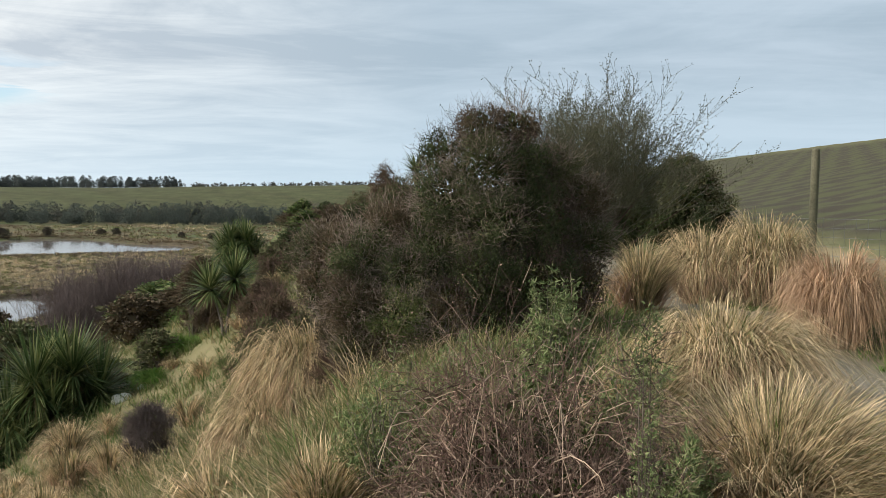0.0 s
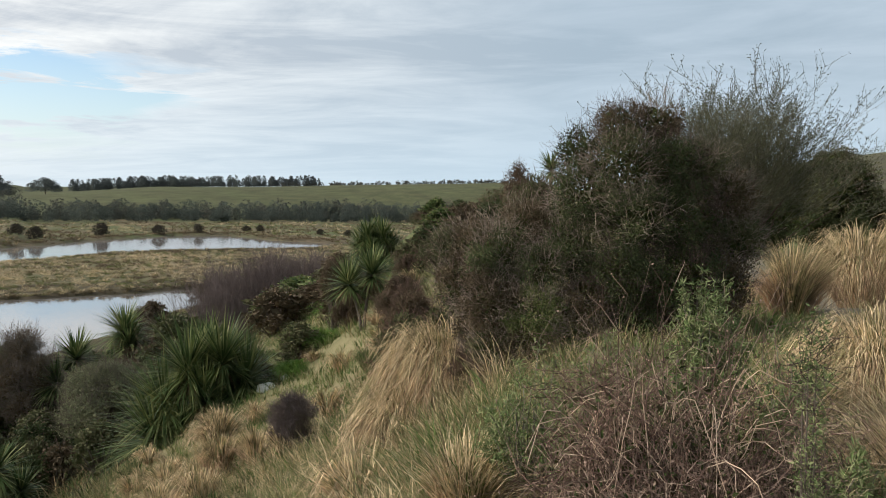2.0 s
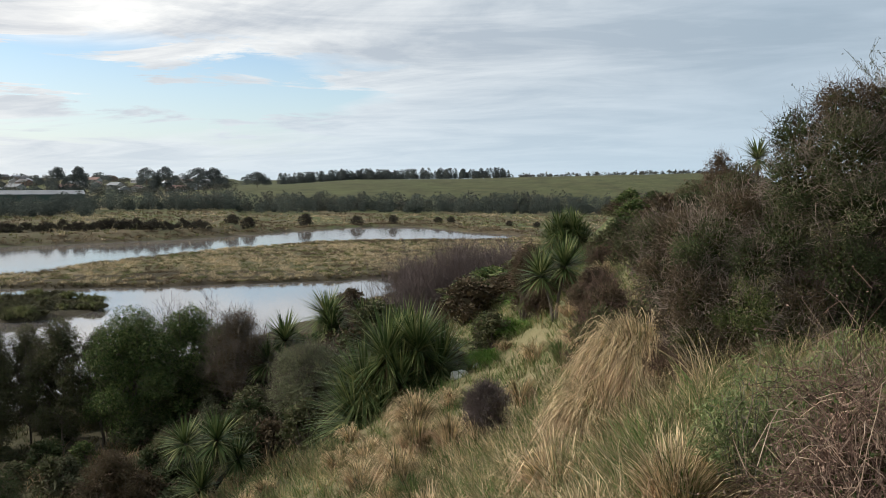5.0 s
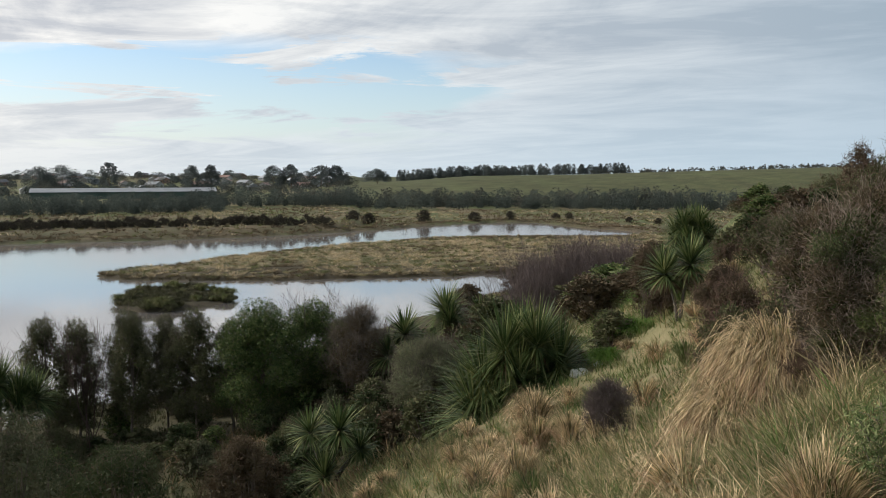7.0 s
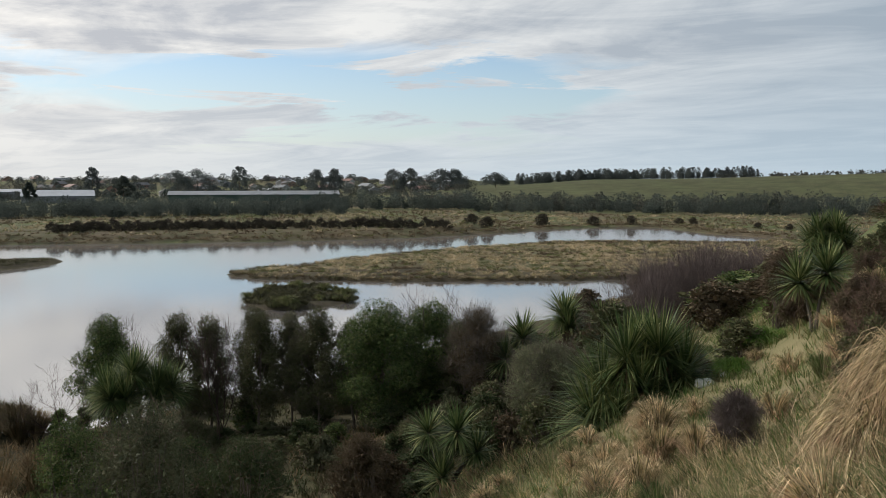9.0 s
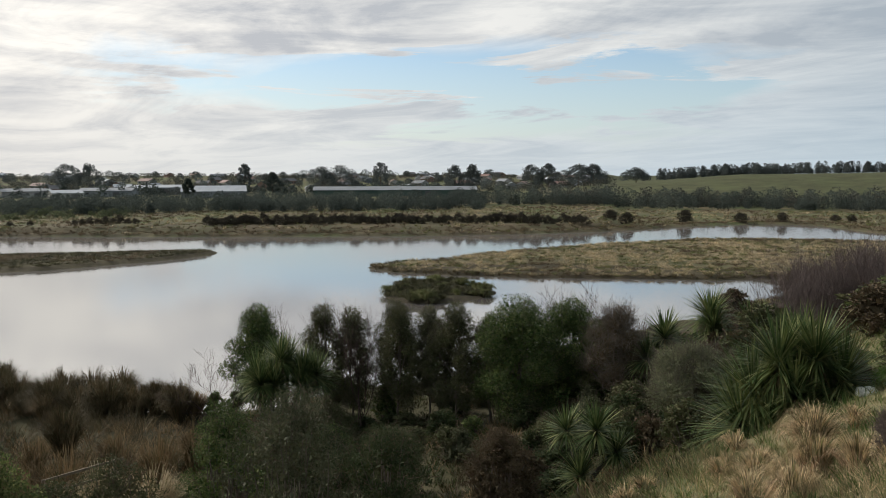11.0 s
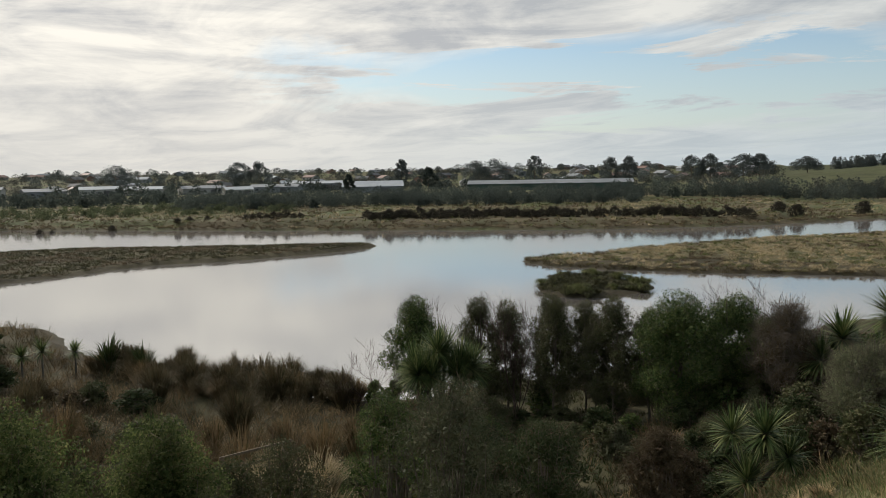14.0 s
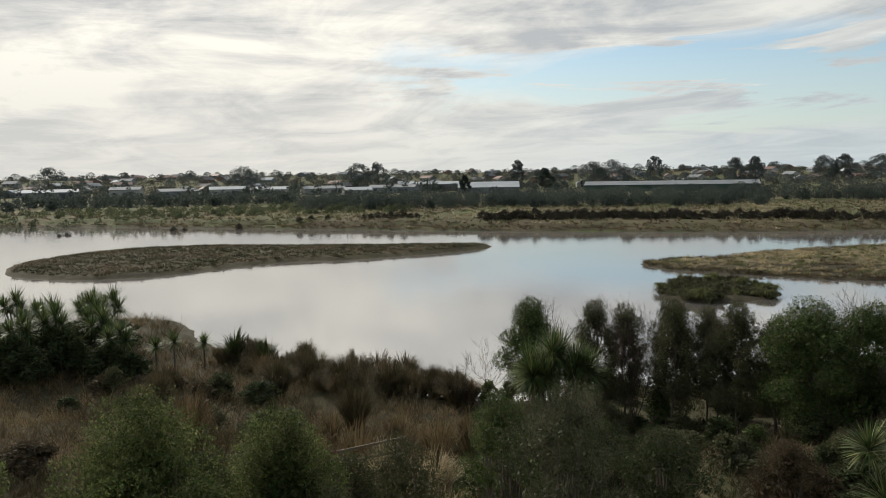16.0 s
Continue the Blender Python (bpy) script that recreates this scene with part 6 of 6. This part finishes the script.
for k in range(min(80, len(x))):
    tussock(x[k], y[k], 2.0 + 0.9 * rng.random(), ground_at(x[k], y[k]) + 0.75 + 0.55 * rng.random(), ISLET_GRASS if k % 3 else SPIT_GREEN, "rounded grey-green tussock crowding the low islet", 700 + k, 300, 1.7, 0.05, "tussocks on the islet")
x, y = cover_points(rng, 9000, 8, 102, 215, 380, 0.8)
ok = (lake_depth(x, y) < -1.0)
x, y = x[ok], y[ok]
pick = wobble(x, y, 0.05) * 0.6 + wobble(x, y, 0.2) * 0.3 + rng.normal(0, 0.4, len(x))
for mt, m, lab in ((SPIT_STRAW, pick > 0.45, "straw grass on the far marsh flats"), (SPIT_GREEN, (pick <= 0.45) & (pick > -0.05), "green grass on the far marsh flats"), (SPIT_BROWN, pick <= -0.05, "brown rushes on the far marsh flats")):
    stuff("flats_grass", scatter_tussocks(rng, x[m], y[m], 2.8, 0.9, 8, 0.26, 2, 2.0), mt, lab, "grass")


# ---------------------------------------------------------------- distance
def far_bush(seed, w, h, n, material, size):
    rng = np.random.default_rng(seed)
    pts, _ = clump_points(rng, dome_clumps(rng, w, w, h, 12, 0.4), n, 0.6)
    pts[:, 2] = np.maximum(pts[:, 2], 0)
    return leaves(pts, size, rng, 0.7, 0.3)


def row_of_bushes(name, label, material, spots, w, h, n, size, seed, group):
    """One bush, then copies of it at the spots (azimuth, distance, scale)."""
    first = None
    for i, (a, r, s) in enumerate(spots):
        x, y = polar(a, r)
        m = Matrix.LocRotScale((x, y, ground_at(x, y) - 0.05), Euler((0, 0, i * 2.4)), None)
        if first is None:
            first = new(name, mesh_of(name, *far_bush(seed, w, h, n, material, size), material))
            tagged(first, label, "shrub", group)
            first.matrix_world = m
            ob = first
        else:
            ob = copy_thing(first, m)
        ob.scale = (s, s, s * (0.85 + 0.3 * ((i * 7) % 5) / 4))


rng = np.random.default_rng(400)
spots = [(28.0, 290, 1.5), (31.4, 284, 1.7), (25.5, 296, 1.1), (36.3, 268, 1.4), (35.2, 268, 1.4), (17.5, 285, 0.9), (15.6, 276, 0.8), (21.5, 300, 0.9), (22.4, 302, 1.0)]
row_of_bushes("bush", "round dark brown bush on the far shore", SCRUB_FAR, spots, 3.6, 2.6, 1100, 0.26, 410, "round bushes on the far shore")
spots = [(float(a), 247 + 9 * rng.random(), rng.uniform(0.8, 1.35)) for a in np.concatenate([np.arange(38.0, 47.0, 0.36), np.arange(47.3, 63.5, 0.3)])]
row_of_bushes("bush", "low dark brown shrub in a long row", SCRUB_FAR, spots, 3.4, 2.4, 700, 0.28, 411, "shrub row on the far flats")
spots = [(float(a), 262 + 6 * rng.random(), rng.uniform(0.6, 1.0)) for a in np.concatenate([np.arange(68.0, 72.0, 0.45), [74.1, 75.2, 76.0, 80, 83.5, 84.2, 90.5, 91.0]])]
row_of_bushes("bush", "dark shrub scattered on the far flats", SCRUB_FAR, spots, 3.4, 2.6, 700, 0.28, 412, "scattered shrubs on the far flats")


def far_wood(name, label, material, seed, n, az0, az1, r0, r1, h0, h1, leaf=60, size=0.9, slim=0.45, cone=0.0):
    """A belt of distant trees: stems with leafy clumps."""
    rng = np.random.default_rng(seed)
    az, r = rng.uniform(az0, az1, n), rng.uniform(r0, r1, n)
    x, y = -np.sin(np.radians(az)) * r, np.cos(np.radians(az)) * r
    z, h = land(x, y), rng.uniform(h0, h1, n)
    k = n * leaf
    own = np.repeat(np.arange(n), leaf)
    d = ball(rng, k)
    f = rng.random(k)
    wid = h[own] * slim * (1 - cone * f) * np.sqrt(np.clip(1.02 - ((f - 0.36) / 0.65) ** 2, 0, 1)) * rng.uniform(0.75, 1.1, k)
    pts = np.stack([x[own] + d[:, 0] * wid, y[own] + d[:, 1] * wid, z[own] + h[own] * (0.06 + 0.9 * f)], -1)
    lv = leaves(pts, size, rng, 0.8, 0.3)
    st = rods(np.stack([x, y, z - 0.2], -1), np.stack([x, y, z + h * 0.7], -1), h * 0.018, h * 0.008, 4)
    return stuff(name, joined([lv, st]), material, label, "trees")


far_wood("shelter_belt", "dark belt of mixed trees beyond the marsh flats", FAR_DARK_HAZED, 420, 420, 2, 47, 385, 432, 2.4, 9.6, 210, 0.55, 0.42)
far_wood("shelter_belt", "olive-brown leafless trees before the green hill", FAR_OLIVE_HAZED, 421, 240, 6, 42, 400, 445, 4, 10, 60, 0.9, 0.34)
far_wood("shelter_belt", "dark belt of low native trees beyond the flats", FAR_DARK_HAZED, 422, 520, 45, 76, 330, 410, 2.4, 7.6, 200, 0.52, 0.5)
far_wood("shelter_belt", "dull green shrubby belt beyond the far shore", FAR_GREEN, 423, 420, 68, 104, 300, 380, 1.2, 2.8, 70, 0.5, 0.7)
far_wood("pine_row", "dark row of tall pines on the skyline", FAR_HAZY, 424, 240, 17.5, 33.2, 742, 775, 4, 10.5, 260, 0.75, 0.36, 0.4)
far_wood("hill_scrub", "low scrub along the hill's crest", FAR_OLIVE_HAZED, 425, 130, 3, 20, 690, 760, 1.5, 3.5, 20, 1.3, 0.7)
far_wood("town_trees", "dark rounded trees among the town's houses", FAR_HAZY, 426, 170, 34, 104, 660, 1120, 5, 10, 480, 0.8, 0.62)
far_wood("town_trees", "olive trees among the town's houses", FAR_OLIVE_HAZED, 427, 1000, 36, 106, 610, 1120, 3, 6.5, 120, 0.9, 0.9)
def far_tree(az, r, w, ztop, seed, label, material, cone=0.0):
    """A single distant tree: a trunk and a crown of uneven clumps."""
    g = np.random.default_rng(seed)
    x, y = polar(az, r)
    z = ground_at(x, y)
    h = ztop - z
    ob = thing("tree", (x, y, z), label, "tree", "tall trees of the distant town")
    c = dome_clumps(g, w, w, h * 0.85, 26, 0.26, 0.05, 0.3 + cone)
    pts, _ = clump_points(g, c, 5000, 0.5)
    part("crown", leaves(pts + np.array([0, 0, h * 0.15]), 0.65, g, 0.7, 0.3), material, ob)
    part("trunk", rods([(0, 0, -0.3)], [(0, 0, h * 0.6)], 0.4, 0.2, 7), BARK, ob)
    return ob


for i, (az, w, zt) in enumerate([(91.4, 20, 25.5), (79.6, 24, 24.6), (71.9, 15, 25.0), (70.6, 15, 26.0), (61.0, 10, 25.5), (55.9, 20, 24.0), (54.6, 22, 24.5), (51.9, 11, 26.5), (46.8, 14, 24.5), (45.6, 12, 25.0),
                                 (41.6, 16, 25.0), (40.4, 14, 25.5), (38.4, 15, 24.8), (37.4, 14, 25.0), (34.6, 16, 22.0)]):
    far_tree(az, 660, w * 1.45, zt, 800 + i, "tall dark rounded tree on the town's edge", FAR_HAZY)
far_tree(59.2, 545, 13, 18.5, 830, "broad dark conifer beside the long shed", FAR_DARK_HAZED, 0.4)
far_tree(64.6, 545, 8, 14.5, 831, "small dark tree before the pale-roofed shed", FAR_DARK_HAZED)
far_wood("shelter_belt", "dark belt of trees before the warehouses", FAR_DARK_HAZED, 429, 260, 76, 106, 400, 470, 3.5, 7, 90, 1.0, 0.45)
far_wood("shed_trees", "dark trees round the long sheds", FAR_DARK_HAZED, 428, 110, 46, 104, 575, 640, 5, 10, 90, 1.4, 0.42)


def gabled(name, l, w, h, rise, wall, roof, seed, label, category, group="", windows=0, door=False, overhang=0.4):
    ob = thing(name, (0, 0, 0), label, category, group)
    bm = bmesh.new()
    q = [(-l / 2, -w / 2), (l / 2, -w / 2), (l / 2, w / 2), (-l / 2, w / 2)]
    lo, hi = [bm.verts.new((a, b, -1.0)) for a, b in q], [bm.verts.new((a, b, h)) for a, b in q]
    for i in range(4):
        j = (i + 1) % 4
        bm.faces.new((lo[i], lo[j], hi[j], hi[i]))
    for a, b, sx in ((hi[1], hi[2], 1), (hi[3], hi[0], -1)):
        bm.faces.new((a, b, bm.verts.new((sx * l / 2, 0, h + rise))))
    me = bpy.data.meshes.new("wall")
    bmesh.ops.triangulate(bm, faces=bm.faces[:])
    bm.to_mesh(me)
    bm.free()
    me.materials.append(wall)
    wl_ = new("wall", me)
    wl_.parent = ob
    o, e = overhang, rise / (w / 2) * overhang
    prof = [(-w / 2 - o, h - e), (0, h + rise), (w / 2 + o, h - e)]
    v = [(s * (l / 2 + o), y, z + dz) for s in (-1, 1) for dz in (0.05, 0.25) for y, z in prof]
    t = []
    for i in (0, 1):
        t += [(3 + i, 9 + i, 10 + i), (3 + i, 10 + i, 4 + i), (i, 7 + i, 6 + i), (i, 1 + i, 7 + i)]
        t += [(i, 3 + i, 4 + i), (i, 4 + i, 1 + i), (6 + i, 10 + i, 9 + i), (6 + i, 7 + i, 10 + i)]
    t += [(0, 9, 3), (0, 6, 9), (2, 5, 11), (2, 11, 8)]
    part("roof", (np.array(v), np.array(t)), roof, ob)
    for i in range(windows):
        cx = (i + 0.5) / windows * l - l / 2
        for sy in (-1, 1):
            part("window", box_geo(cx, sy * (w / 2 + 0.02), h * 0.58, min(1.8, l / windows * 0.55), 0.08, 1.2), WINDOW_DARK, ob)
    if door:
        for sy in (-1, 1):
            part("door", box_geo(l * 0.2, sy * (w / 2 + 0.03), h * 0.4, 4.0, 0.1, h * 0.8), ROOF_DARK, ob)
    return ob


def box_geo(x, y, z, a, b, c):
    v = np.array([(x + i * a / 2, y + j * b / 2, z + k * c / 2) for i in (-1, 1) for j in (-1, 1) for k in (-1, 1)])
    t = np.array([(0, 1, 3), (0, 3, 2), (4, 6, 7), (4, 7, 5), (0, 4, 5), (0, 5, 1), (2, 3, 7), (2, 7, 6), (0, 2, 6), (0, 6, 4), (1, 5, 7), (1, 7, 3)])
    return v, t


def stand(ob, az, r, turn):
    x, y = polar(az, r)
    ob.matrix_world = Matrix.LocRotScale((x, y, ground_at(x, y)), Euler((0, 0, radians(turn))), None)
    return ob


stand(gabled("shed", 108, 16, 4.2, 2.2, WALL_GREEN, ROOF_GREY, 1, "very long low green shed with a pale roof", "shed", door=True), 50.9, 560, 51)
stand(gabled("shed", 40, 22, 4.0, 3.4, WALL_GREY, ROOF_PALE, 2, "broad farm shed with a bright pale roof", "shed", door=True), 63.0, 560, 63)
for i, (a, r, l, w, h, wall, roof) in enumerate([(69.5, 610, 34, 20, 4, WALL_GREY, ROOF_GREY), (66.8, 650, 40, 20, 5, WALL_GREY, ROOF_PALE), (74.3, 610, 30, 18, 4, WALL_CREAM, ROOF_GREY), (77.8, 620, 26, 18, 4, WALL_CREAM, ROOF_PALE),
                                                 (80.6, 600, 24, 16, 5, WALL_CREAM, ROOF_PALE), (83.8, 620, 26, 18, 4, WALL_GREY, ROOF_GREY), (86.9, 610, 20, 14, 6, WALL_CREAM, ROOF_GREY), (91.3, 620, 34, 20, 5, WALL_GREY, ROOF_PALE), (72.0, 570, 18, 14, 3.4, WALL_CREAM, ROOF_PALE)]):
    stand(gabled("warehouse", l, w, h, 1.8, wall, roof, 10 + i, "low industrial warehouse with a metal roof across the lake", "warehouse", "warehouses across the lake", windows=3, door=True), a, r, a + (i % 3 - 1) * 12)

rng = np.random.default_rng(500)
kinds = [gabled("house", 15, 9, 3.0, 2.4, WALL_CREAM, ROOF_GREY, 30, "cream house with a grey roof in the distant town", "house", "houses of the distant town", 3),
         gabled("house", 13, 9, 3.0, 2.4, WALL_BRICK, ROOF_DARK, 31, "brick house with a dark roof in the distant town", "house", "houses of the distant town", 3),
         gabled("house", 16, 9, 3.0, 2.2, WALL_CREAM, ROOF_RED, 32, "cream house with a red-brown roof in the distant town", "house", "houses of the distant town", 3),
         gabled("house", 14, 10, 3.2, 2.2, WALL_GREY, ROOF_PALE, 33, "grey house with a pale roof in the distant town", "house", "houses of the distant town", 3)]
count = 0
for i in range(120):
    a, r = rng.uniform(37, 100), rng.uniform(680, 1080)
    x, y = polar(a, r)
    m = Matrix.LocRotScale((x, y, ground_at(x, y)), Euler((0, 0, rng.uniform(0, 6.28))), None)
    k = kinds[i % 4]
    if i < 4:
        k.matrix_world = m
    else:
        copy_thing(k, m)
